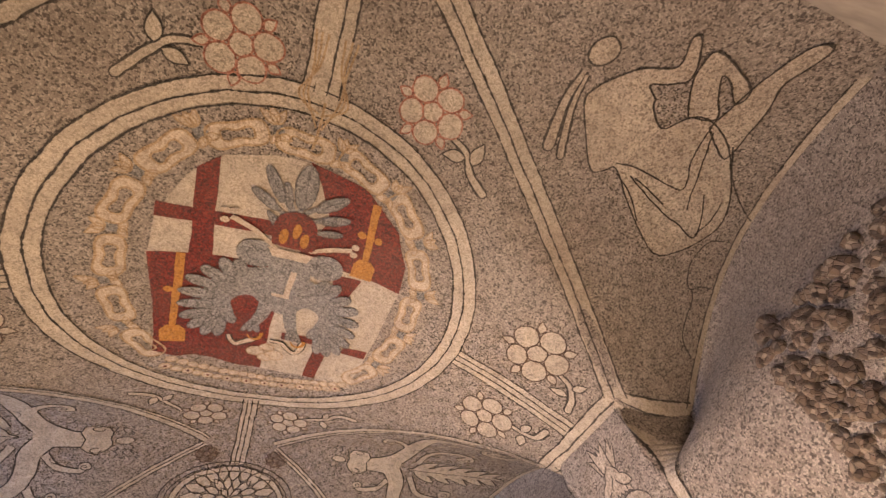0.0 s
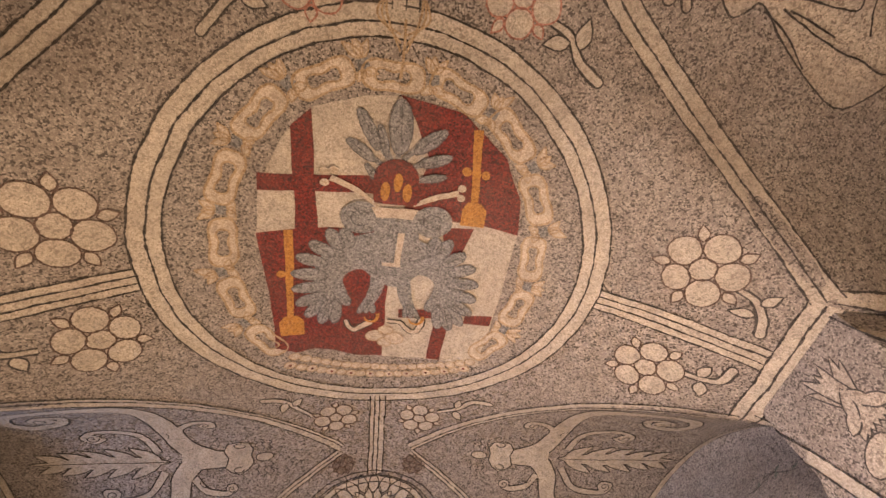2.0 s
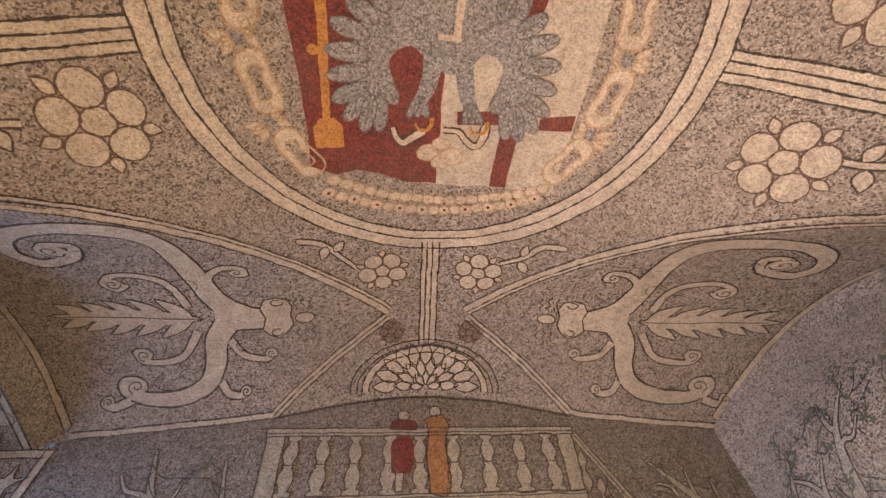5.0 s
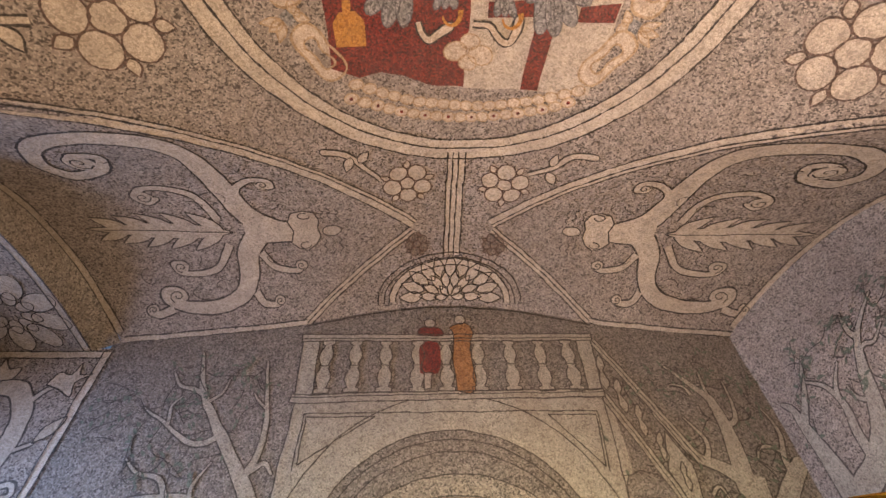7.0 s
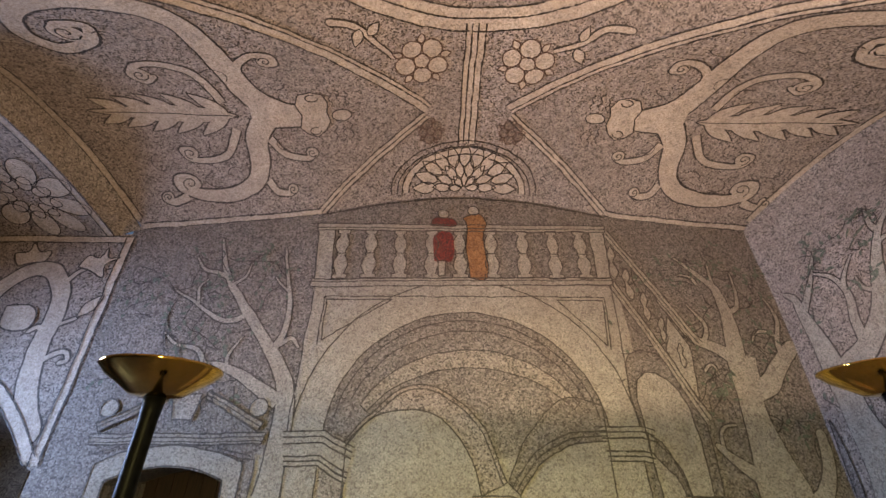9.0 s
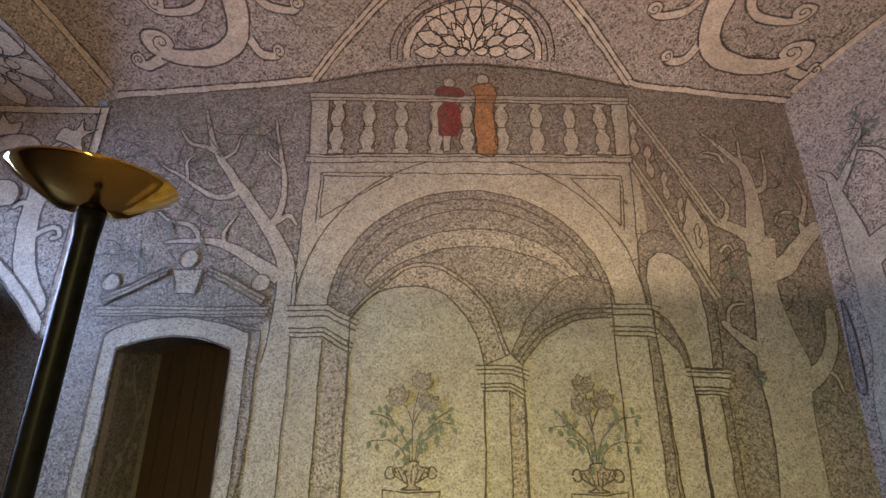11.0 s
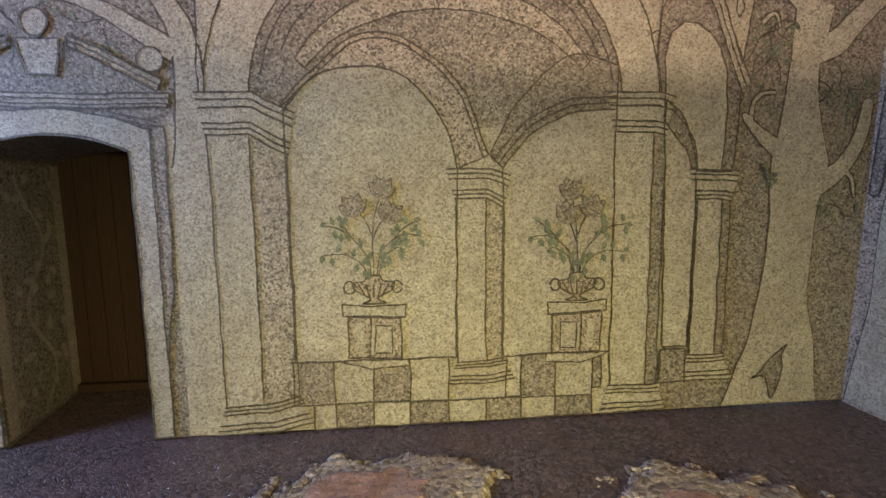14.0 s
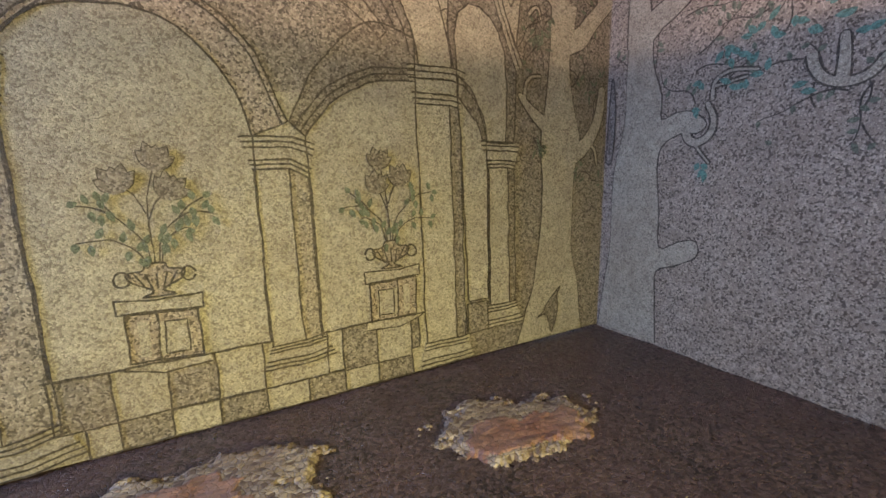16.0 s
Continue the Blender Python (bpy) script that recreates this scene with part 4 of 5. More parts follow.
bm, ln = bmesh.new(), bmesh.new()
limb(bm, ln, on_vault, [(1.57, -2.68), (1.57, -2.45), (1.64, -2.14)], 0.03, 0.07)
limb(bm, ln, on_vault, [(1.60, -2.66), (1.64, -2.42), (1.76, -2.10)], 0.02, 0.05)
ob = part("ribbon_shape", bm, FADED, CEILING, "pale trailing ribbon")
part("outline", ln, BLACK, ob)
bm, ln = bmesh.new(), bmesh.new()
for k in range(16):
    a = k * 2.4
    r = 0.07 + 0.035 * k
    p = arc(-2.2 + r * math.cos(a), -2.25 + r * 0.8 * math.sin(a), 0.13, 0.10, 0, 360, 14)
    patch(bm, on_vault, p[:-1], FILL + 0.0003 * k)
    ribbon(ln, on_vault, p, 0.012, LINE, wobble=0.5)
ob = part("lobed_cluster", bm, WHITE, CEILING, "pale lobed cluster of mosaic")
part("outline", ln, BLACK, ob)

# ---- mosaic of the north wall ----
def north(name, pts, mat, h=FILL, ink=INK, lines=(), label="", thick=0.011):
    return shape(NORTH, name, on_north, pts, mat, ink, thick, lines, label, h)


def strokes(parent, name, on, lines, w=0.011, h=0.016, mat=INK, label=""):
    bm = bmesh.new()
    for l in lines:
        ribbon(bm, on, l, w, h, wobble=0.8)
    return part(name, bm, mat, parent, label)


def rect(x0, z0, x1, z1):
    return [(x0, z0), (x1, z0), (x1, z1), (x0, z1)]


# arcade: ground, big arch, vault behind it, two niches
north("arcade_ground", [(0.07, 0.004), (3.24, 0.004), (3.24, 3.44), (0.31, 3.44), (0.27, 2.10), (0.07, 2.00)], PALE, 0.002, None, label="pale arcade drawn in pebble mosaic")
north("arch_shadow", [*arc(1.73, 2.12, 1.16, 1.04, 0, 180, 36), (0.57, 1.95), (2.89, 1.95)], SHADE, 0.0035, None)
big_out, big_in = arc(1.73, 2.12, 1.42, 1.36, 0, 180, 40), arc(1.73, 2.12, 1.16, 1.04, 180, 0, 40)
north("arch_face", [*big_out, *big_in], PALE, 0.004)
strokes(NORTH, "arch_line", on_north, [arc(1.73, 2.12, 1.10, 0.96, 8, 172, 36), arc(1.75, 2.10, 1.04, 0.88, 20, 160, 30)])
north("vault_light", [*arc(1.76, 1.95, 1.04, 0.86, 28, 152, 24), *arc(1.76, 1.95, 1.00, 0.70, 150, 30, 24)], MID, 0.005)
arch1_out = spline([(0.72, 2.06), (0.93, 2.28), (1.23, 2.50), (1.53, 2.46), (1.86, 2.18), (2.02, 1.78)], 6)
arch1_in = spline([(0.80, 2.12), (0.98, 2.26), (1.16, 2.30), (1.36, 2.30), (1.53, 2.23), (1.75, 1.95), (1.82, 1.69)], 6)
arch2_out = spline([(2.03, 1.78), (2.21, 2.10), (2.47, 2.35), (2.66, 2.40), (2.86, 2.34)], 6)
arch2_in = spline([(2.12, 1.69), (2.22, 1.83), (2.36, 1.95), (2.62, 2.05), (2.86, 2.06)], 6)
north("arch_ring", [*arch1_out, *arch1_in[::-1]], GROUND, 0.0065)
north("arch_ring", [*arch2_out, *arch2_in[::-1]], SHADE, 0.0065)
strokes(NORTH, "arch_line", on_north, [offset_line(arch1_out, -0.035), offset_line(arch2_in, 0.04), offset_line(arch2_in, 0.08)])
north("niche", [(0.76, 0.46), (1.80, 0.46), *arch1_in[::-1], (0.76, 2.04)], PALE, 0.007)
north("niche", [(2.12, 0.45), (2.86, 0.45), *arch2_in[::-1]], PALE, 0.007)

# spandrels and cornice
for a, b, c in (((0.44, 3.29), (1.06, 3.29), (0.45, 2.90)), ((3.06, 3.29), (2.62, 3.29), (3.03, 2.84))):
    north("spandrel", [a, b, c], PALE, 0.0055)
strokes(NORTH, "frame_line", on_north, [[(0.32, 3.42), (0.28, 2.15)], [(3.17, 3.45), (3.13, 2.40)], [(0.42, 3.32), (0.42, 2.85)], [(0.42, 3.32), (3.08, 3.32)], [(3.08, 3.32), (3.05, 2.8)]])

# pilasters with capitals and bases
def pilaster(x0, x1, x2, z0, z1, c0, c1, side, skew):
    """A drawn pillar: lit front x0 to x1, shaded side to x2, base from z0, capital from c0 to c1."""
    ob = north("pilaster", rect(x0, z1, x1, c0), PALE, 0.009, label="drawn pillar with moulded capital and base")
    bm = bmesh.new()
    patch(bm, on_north, [(x1, z1), (x2, z1 + skew * 0.5), (x2, c0 - skew), (x1, c0)], 0.0095)
    part("shaded_side", bm, side, ob, "shaded side of grey pebbles")
    bm = bmesh.new()
    w = 0.05
    patch(bm, on_north, [(x0 - w, c1), (x0 - w, c1 - 0.05), (x0 - 0.01, c0), (x1 + 0.01, c0), (x1 + w * 0.6, c1 - 0.05), (x1 + w * 0.6, c1)], 0.0105)
    patch(bm, on_north, [(x1 + w * 0.6, c1), (x1 + w * 0.6, c1 - 0.05), (x1 + 0.01, c0), (x2, c0 - skew), (x2 + w, c1 - skew - 0.05), (x2 + w, c1 - skew)], 0.0105)
    patch(bm, on_north, [(x0 - 0.06, z0), (x1 + 0.05, z0), (x1 + 0.01, z1), (x0 - 0.01, z1)], 0.0105)
    patch(bm, on_north, [(x1 + 0.05, z0), (x2 + 0.08, z0 + skew * 0.5), (x2, z1 + skew * 0.4), (x1 + 0.01, z1)], 0.0105)
    part("moulding", bm, PALE, ob)
    bm = bmesh.new()
    for k in (0.0, 0.16, 0.34, 0.72, 0.86, 1.0):
        e = w * (1 - k) + 0.012
        z = c1 - (c1 - c0) * k
        ribbon(bm, on_north, [(x0 - e, z), (x1 + e * 0.6, z), (x2 + e, z - skew)], 0.012, 0.015, wobble=0.6)
        z = z0 + (z1 - z0) * k
        ribbon(bm, on_north, [(x0 - e, z), (x1 + e, z), (x2 + e * 1.4, z + skew * 0.45)], 0.011, 0.015, wobble=0.6)
    ribbon(bm, on_north, [(x1, z1), (x1, c0)], 0.010, 0.0145, wobble=0.8)
    ribbon(bm, on_north, [(x2, z1), (x2, c0 - skew)], 0.010, 0.0145, wobble=0.8)
    part("moulding_line", bm, INK, ob)


pilaster(0.31, 0.55, 0.77, 0.005, 0.19, 1.90, 2.15, MID, 0.12)
pilaster(1.81, 2.00, 2.11, 0.27, 0.42, 1.50, 1.69, MID, 0.05)
pilaster(2.86, 3.12, 3.20, 0.005, 0.20, 1.92, 2.17, SHADE, 0.02)
north("small_arch_shade", [(3.17, 2.12), (3.13, 2.40), (3.14, 2.67), (3.19, 2.76), (3.30, 2.81), (3.44, 2.78), (3.55, 2.65), (3.64, 2.48), (3.71, 2.21), (3.69, 1.66), (3.44, 1.66), (3.36, 1.94), (3.20, 2.12)], SHADE, 0.006)
north("small_arch", [(3.24, 0.46), (3.42, 0.46), (3.43, 1.66), (3.61, 1.67), (3.62, 2.05), (3.60, 2.33), (3.55, 2.46), (3.48, 2.55), (3.39, 2.61), (3.30, 2.61), (3.22, 2.55), (3.18, 2.40), (3.19, 2.12)], PALE, 0.0075)
north("small_arch_shade", [(3.20, 2.13), (3.30, 2.06), (3.40, 1.86), (3.44, 1.67), (3.40, 1.67), (3.34, 1.82), (3.20, 1.98)], SHADE, 0.0085)
pilaster(3.44, 3.62, 3.68, 0.21, 0.40, 1.48, 1.67, SHADE, 0.01)
# raking side of the balcony: two double-lined strips with balusters between, over a pale column
north("raking_column", [(3.63, 3.13), (3.72, 2.95), (3.77, 2.85), (3.74, 2.55), (3.71, 2.36), (3.59, 2.67), (3.54, 2.80)], PALE, 0.0098)
for a, b in (((3.23, 4.05), (3.855, 2.87)), ((3.185, 3.46), (3.74, 2.215))):
    band(NORTH, "raking_strip", lambda x, z, h: on_north(x, z, h + 0.007), [a, ((a[0] + b[0]) / 2 + 0.01, (a[1] + b[1]) / 2), b], 0.075, (-0.5, 0.0, 0.5), fill=PALE, ink=INK, thick=0.010)
for i in range(5):
    x, z = 3.235 + 0.108 * i, 3.70 - 0.235 * i
    k = 0.9 - 0.09 * i
    north("raking_baluster", spline([(x, z - 0.22 * k), (x + 0.055 * k, z - 0.12 * k), (x + 0.01, z), (x + 0.055 * k, z + 0.09 * k), (x + 0.02, z + 0.20 * k), (x - 0.045 * k, z + 0.09 * k), (x - 0.02, z), (x - 0.045 * k, z - 0.12 * k), (x, z - 0.22 * k)], 3)[:-1], PALE, 0.0095)

# chequered pavement
for x0, x1, z0, z1, dark in ((0.74, 1.0, 0.17, 0.465, 1), (1.0, 1.25, 0.17, 0.465, 0), (1.25, 1.49, 0.17, 0.465, 1), (1.49, 1.75, 0.165, 0.46, 0), (2.14, 2.24, 0.16, 0.45, 0), (2.24, 2.48, 0.15, 0.45, 1), (2.48, 2.74, 0.15, 0.45, 0),
                            (2.74, 2.80, 0.2, 0.45, 1), (3.22, 3.41, 0.21, 0.44, 1), (0.86, 1.0, 0.004, 0.17, 0), (1.0, 1.25, 0.004, 0.17, 1), (1.25, 1.49, 0.004, 0.165, 0), (1.49, 1.75, 0.004, 0.16, 1), (1.75, 2.0, 0.004, 0.16, 0), (2.0, 2.24, 0.004, 0.155, 1),
                            (2.24, 2.48, 0.004, 0.15, 0), (2.48, 2.74, 0.004, 0.15, 1)):
    north("chequer", rect(x0, z0, x1, z1), SHADE if dark else PALE, 0.008)
strokes(NORTH, "floor_line", on_north, [[(0.74, 0.465), (1.80, 0.46)], [(2.2, 0.455), (2.86, 0.45)]], 0.012)

# pedestals, urns and flowering plants
def urn_plant(cx, z0, w, mirror_x):
    X = lambda x: cx + mirror_x * x
    P = lambda pts: [(X(x), z0 + z) for x, z in pts]
    ped = north("pedestal", P([(-0.17, 0.08), (0.17, 0.07), (0.17, 0.34), (-0.17, 0.35)]), PALE, 0.0105, label="drawn stone pedestal in the niche")
    bm = bmesh.new()
    for pts in ([(-0.17, 0.08), (-0.03, 0.06), (-0.03, 0.34), (-0.17, 0.35)], [(0.12, 0.07), (0.17, 0.07), (0.17, 0.34), (0.12, 0.34)], [(-0.03, 0.06), (0.12, 0.07), (0.12, 0.11), (-0.03, 0.10)], [(-0.03, 0.29), (0.12, 0.29), (0.12, 0.34), (-0.03, 0.34)]):
        patch(bm, on_north, P(pts), 0.012)
    part("panel_frame", bm, GROUND, ped)
    bm = bmesh.new()
    patch(bm, on_north, P([(-0.12, 0.11), (-0.07, 0.10), (-0.07, 0.30), (-0.12, 0.31)]), 0.0135)
    patch(bm, on_north, P([(-0.20, 0.36), (0.20, 0.35), (0.20, 0.43), (-0.05, 0.42), (-0.20, 0.44)]), 0.0135)
    patch(bm, on_north, P([(-0.22, 0.06), (-0.03, 0.0), (0.21, 0.02), (0.20, 0.07), (-0.03, 0.05), (-0.20, 0.10)]), 0.0135)
    part("slab", bm, PALE, ped)
    strokes(ped, "outline", on_north, [P(l) for l in ([(-0.20, 0.36), (0.20, 0.35), (0.20, 0.43), (-0.05, 0.42), (-0.20, 0.44), (-0.20, 0.36)], [(-0.22, 0.06), (-0.03, 0.0), (0.21, 0.02)], [(-0.03, 0.06), (-0.03, 0.35)], [(0.17, 0.07), (0.17, 0.35)], [(-0.17, 0.08), (-0.17, 0.35)], [(0.0, 0.11), (0.11, 0.11), (0.11, 0.29), (0.0, 0.29), (0.0, 0.11)])], 0.010, 0.018)
    bowl = P(spline([(-0.08, 0.44), (-0.02, 0.47), (-0.11, 0.52), (-0.13, 0.57), (-0.06, 0.585), (-0.04, 0.62), (0.04, 0.62), (0.06, 0.585), (0.13, 0.57), (0.11, 0.52), (0.02, 0.47), (0.08, 0.44), (-0.08, 0.44)], 3)[:-1])
    urn = north("urn", bowl, GROUND, 0.0125, lines=[P([(x * 0.5, 0.48), (x, 0.57)]) for x in (-0.1, -0.05, 0, 0.05, 0.1)], label="drawn two-handled urn")
    strokes(urn, "handle", on_north, [[(X(s * 0.15 + 0.035 * math.cos(a)), z0 + 0.545 + 0.04 * math.sin(a)) for a in [k * 0.6 for k in range(11)]] for s in (-1, 1)], 0.012, 0.019)
    stems = [[(0, 0.62), (0.005, 0.85), (0.02, 1.00), (0.05, 1.12)], [(0.0, 0.88), (-0.04, 0.98), (-0.09, 1.02)], [(0.005, 0.84), (0.05, 0.94), (0.10, 0.98)], [(-0.015, 0.62), (-0.04, 0.76), (-0.14, 0.88), (-0.22, 0.93), (-0.32, 0.94)],
             [(0.02, 0.62), (0.05, 0.76), (0.14, 0.85), (0.22, 0.88), (0.30, 0.87)], [(-0.03, 0.62), (-0.08, 0.71), (-0.18, 0.77), (-0.31, 0.76)], [(0.03, 0.62), (0.07, 0.74), (0.16, 0.80), (0.21, 0.78)], [(0.14, 0.85), (0.19, 0.91), (0.26, 0.96)], [(-0.14, 0.88), (-0.19, 0.97)]]
    plant = strokes(NORTH, "plant_stem", on_north, [spline(P(l)) for l in stems], 0.008, 0.0185, label="drawn stems of a flowering plant")
    rnd = random.Random(int(cx * 10))
    lv = bmesh.new()
    for l in stems[3:]:
        for k in range(1, len(l)):
            for s in (-1, 1):
                t = rnd.random()
                x = l[k - 1][0] + (l[k][0] - l[k - 1][0]) * t
                z = l[k - 1][1] + (l[k][1] - l[k - 1][1]) * t
                patch(lv, on_north, leaf(X(x), z0 + z + s * 0.016, s * rnd.uniform(55, 115), 0.062, 0.034), 0.0195)
        patch(lv, on_north, leaf(X(l[-1][0]), z0 + l[-1][1], rnd.uniform(0, 360), 0.05, 0.034), 0.0195)
    part("leaf", lv, GREEN, plant, "small green leaves")
    fl = bmesh.new()
    fo = bmesh.new()
    for x, z, tilt in ((0.06, 1.12, 80), (-0.10, 1.01, 100), (0.10, 0.97, 65)):
        for a, r, w in ((-48, 0.115, 0.06), (48, 0.115, 0.06), (-20, 0.135, 0.07), (22, 0.14, 0.07), (0, 0.12, 0.075)):
            p = leaf(X(x), z0 + z, tilt + a, r, w)
            patch(fl, on_north, p, 0.0205)
            ribbon(fo, on_north, [*p, p[0]], 0.011, 0.019)
        p = petal(X(x), z0 + z, tilt, -0.02, 0.075, 0.10)
        patch(fl, on_north, p, 0.0205)
    part("blossom_line", fo, BLACK, plant)
    part("blossom", fl, SHADE, plant, "dark grey blossoms")


urn_plant(1.27, 0.40, 0.4, 1)
urn_plant(2.62, 0.38, 0.36, -1)

# balcony with balusters
north("balcony_rail", [(0.26, 4.06), (3.24, 4.05), (3.25, 4.13), (0.25, 4.14)], PALE, 0.009, lines=[[(0.26, 4.09), (3.24, 4.085)]])
north("balcony_base", [(0.27, 3.42), (3.20, 3.45), (3.20, 3.53), (0.28, 3.50)], PALE, 0.009, lines=[[(0.28, 3.475), (3.20, 3.50)]])
north("balcony_post", [(0.30, 3.50), (0.46, 3.505), (0.44, 4.06), (0.27, 4.06)], PALE, 0.008)
north("balcony_post", [(3.06, 3.52), (3.19, 3.525), (3.22, 4.05), (3.06, 4.05)], PALE, 0.008)


def baluster(x):
    half = [(0.075, 0.0), (0.075, 0.04), (0.04, 0.05), (0.07, 0.13), (0.065, 0.19), (0.035, 0.25), (0.05, 0.27), (0.035, 0.29), (0.065, 0.36), (0.06, 0.42), (0.03, 0.49), (0.06, 0.51), (0.06, 0.545)]
    pts = [(x + a, 3.515 + z) for a, z in half] + [(x - a, 3.515 + z) for a, z in half[::-1]]
    north("baluster", pts, PALE, 0.008, label="drawn bulbous cream baluster", lines=[[(x - 0.04, 3.79), (x + 0.04, 3.79)]])


for x in (0.53, 0.81, 1.11, 1.43, 1.71, 2.03, 2.35, 2.66, 2.95):
    baluster(x)
# two plain red and ochre shapes behind the balustrade
north("red_shape", spline([(1.42, 4.12), (1.44, 4.20), (1.55, 4.22), (1.66, 4.20), (1.68, 4.12), (1.42, 4.12)], 3)[:-1], RED, 0.012)
north("red_shape", spline([(1.46, 3.70), (1.44, 3.95), (1.50, 4.04), (1.62, 4.04), (1.66, 3.9), (1.62, 3.70), (1.46, 3.70)], 3)[:-1], RED, 0.0125, None)
north("pale_shape", [*arc(1.55, 4.265, 0.06, 0.055, 0, 350, 14)], PALE, 0.0128)
north("pale_shape", [(1.50, 3.54), (1.56, 3.54), (1.57, 3.7), (1.50, 3.7)], PALE, 0.0125)
north("pale_shape", [*arc(1.87, 4.31, 0.06, 0.055, 0, 350, 14)], PALE, 0.0128)
north("ochre_shape", spline([(1.80, 3.52), (1.78, 3.85), (1.80, 4.14), (1.76, 4.22), (1.92, 4.27), (2.00, 4.16), (1.96, 3.95), (1.98, 3.52), (1.80, 3.52)], 3)[:-1], RUSSET, 0.012, BLACK)
strokes(NORTH, "balcony_arch_line", on_north, [[(CX + u, vault_z(u, 3.35) - 0.035) for u in [-1.5 + 0.1 * i for i in range(31)]]], 0.02, 0.012)

# doorway surround with broken pediment
north("door_surround", [(-1.15, 0.01), (-1.03, 0.01), (-1.03, 1.80), *[(x, door_head(x) + 0.012) for x in [-1.02 + 0.87 * i / 10 for i in range(11)]], (-0.14, 1.78), (-0.14, 0.01), (-0.02, 0.01), (-0.02, 1.93), (-0.20, 2.00), (-0.42, 2.045), (-0.60, 2.055), (-0.80, 2.04), (-1.00, 1.99), (-1.15, 1.92)], PALE, 0.006, label="pale drawn door surround")
north("surround_shade", [(-0.02, 0.5), (0.05, 1.0), (0.07, 1.95), (-0.02, 1.95)], SHADE, 0.0065)
cornice = north("door_cornice", [(-1.24, 2.06), (0.10, 2.06), (0.12, 2.14), (-1.26, 2.14)], FRIEZE, 0.0075)
strokes(cornice, "moulding_line", on_north, [[(-1.25, z), (0.11, z)] for z in (2.08, 2.11, 2.14)] + [[(-1.18, 1.99), (-0.98, 2.05)], [(-0.24, 2.04), (0.04, 1.97)], [(-0.22, 2.01), (0.03, 1.94)]], 0.009)
for s in (-1, 1):
    M = lambda pts: [(-0.58 + s * x, z) for x, z in pts]
    ped = north("pediment_side", M([(0.62, 2.15), (0.16, 2.40), (0.16, 2.46), (0.66, 2.22)]), FRIEZE, 0.0075)
    strokes(ped, "moulding_line", on_north, [M([(0.60, 2.17), (0.17, 2.39)]), M([(0.64, 2.185), (0.17, 2.43)]), M([(0.66, 2.21), (0.17, 2.47)])], 0.009)
    north("pediment_ball", [(-0.58 + s * 0.60 + 0.075 * math.cos(a), 2.33 + 0.07 * math.sin(a)) for a in [k * 0.4 for k in range(15)]], PALE, 0.008)
    strokes(NORTH, "pediment_scroll", on_north, [[(-0.58 + s * (0.17 + 0.05 * math.cos(a)), 2.36 + 0.06 * math.sin(a)) for a in [k * 0.5 for k in range(10)]]], 0.01)
north("pediment_plinth", [(-0.66, 2.24), (-0.50, 2.24), (-0.46, 2.44), (-0.70, 2.44)], FRIEZE, 0.0075)
north("pediment_ball", arc(-0.59, 2.53, 0.075, 0.075, 0, 350, 18), PALE, 0.008)

# trees drawn beside the arcade
def drawn_tree(limbs, name, on, parent, fill, seed, twigs, spread=0.26):
    bm, ln, lf = bmesh.new(), bmesh.new(), bmesh.new()
    for k, (pts, w0, w1) in enumerate(limbs):
        limb(bm, ln, on, pts, w0, w1, 0.0044 + 0.0001 * k, 0.0095)
    rnd = random.Random(seed)
    for x, z in twigs:
        for _ in range(3):
            a = rnd.uniform(0, 6.28)
            end = (x + math.cos(a) * rnd.uniform(0.1, spread), z + math.sin(a) * rnd.uniform(0.1, spread))
            mid = ((x + end[0]) / 2 + rnd.uniform(-0.05, 0.05), (z + end[1]) / 2 + rnd.uniform(-0.05, 0.05))
            ribbon(ln, on, spline([(x, z), mid, end]), 0.010, 0.0115, 0.005)
            for _ in range(3):
                patch(lf, on, leaf(end[0] + rnd.uniform(-0.04, 0.04), end[1] + rnd.uniform(-0.04, 0.04), rnd.uniform(0, 360), rnd.uniform(0.05, 0.09), 0.022), 0.012)
    ob = part(name, bm, fill, parent, "pale drawn tree with bare twisting limbs")
    part("outline", ln, INK, ob)
    part("leaf", lf, GREEN, ob, "sparse grey-green leaves")
    return ob


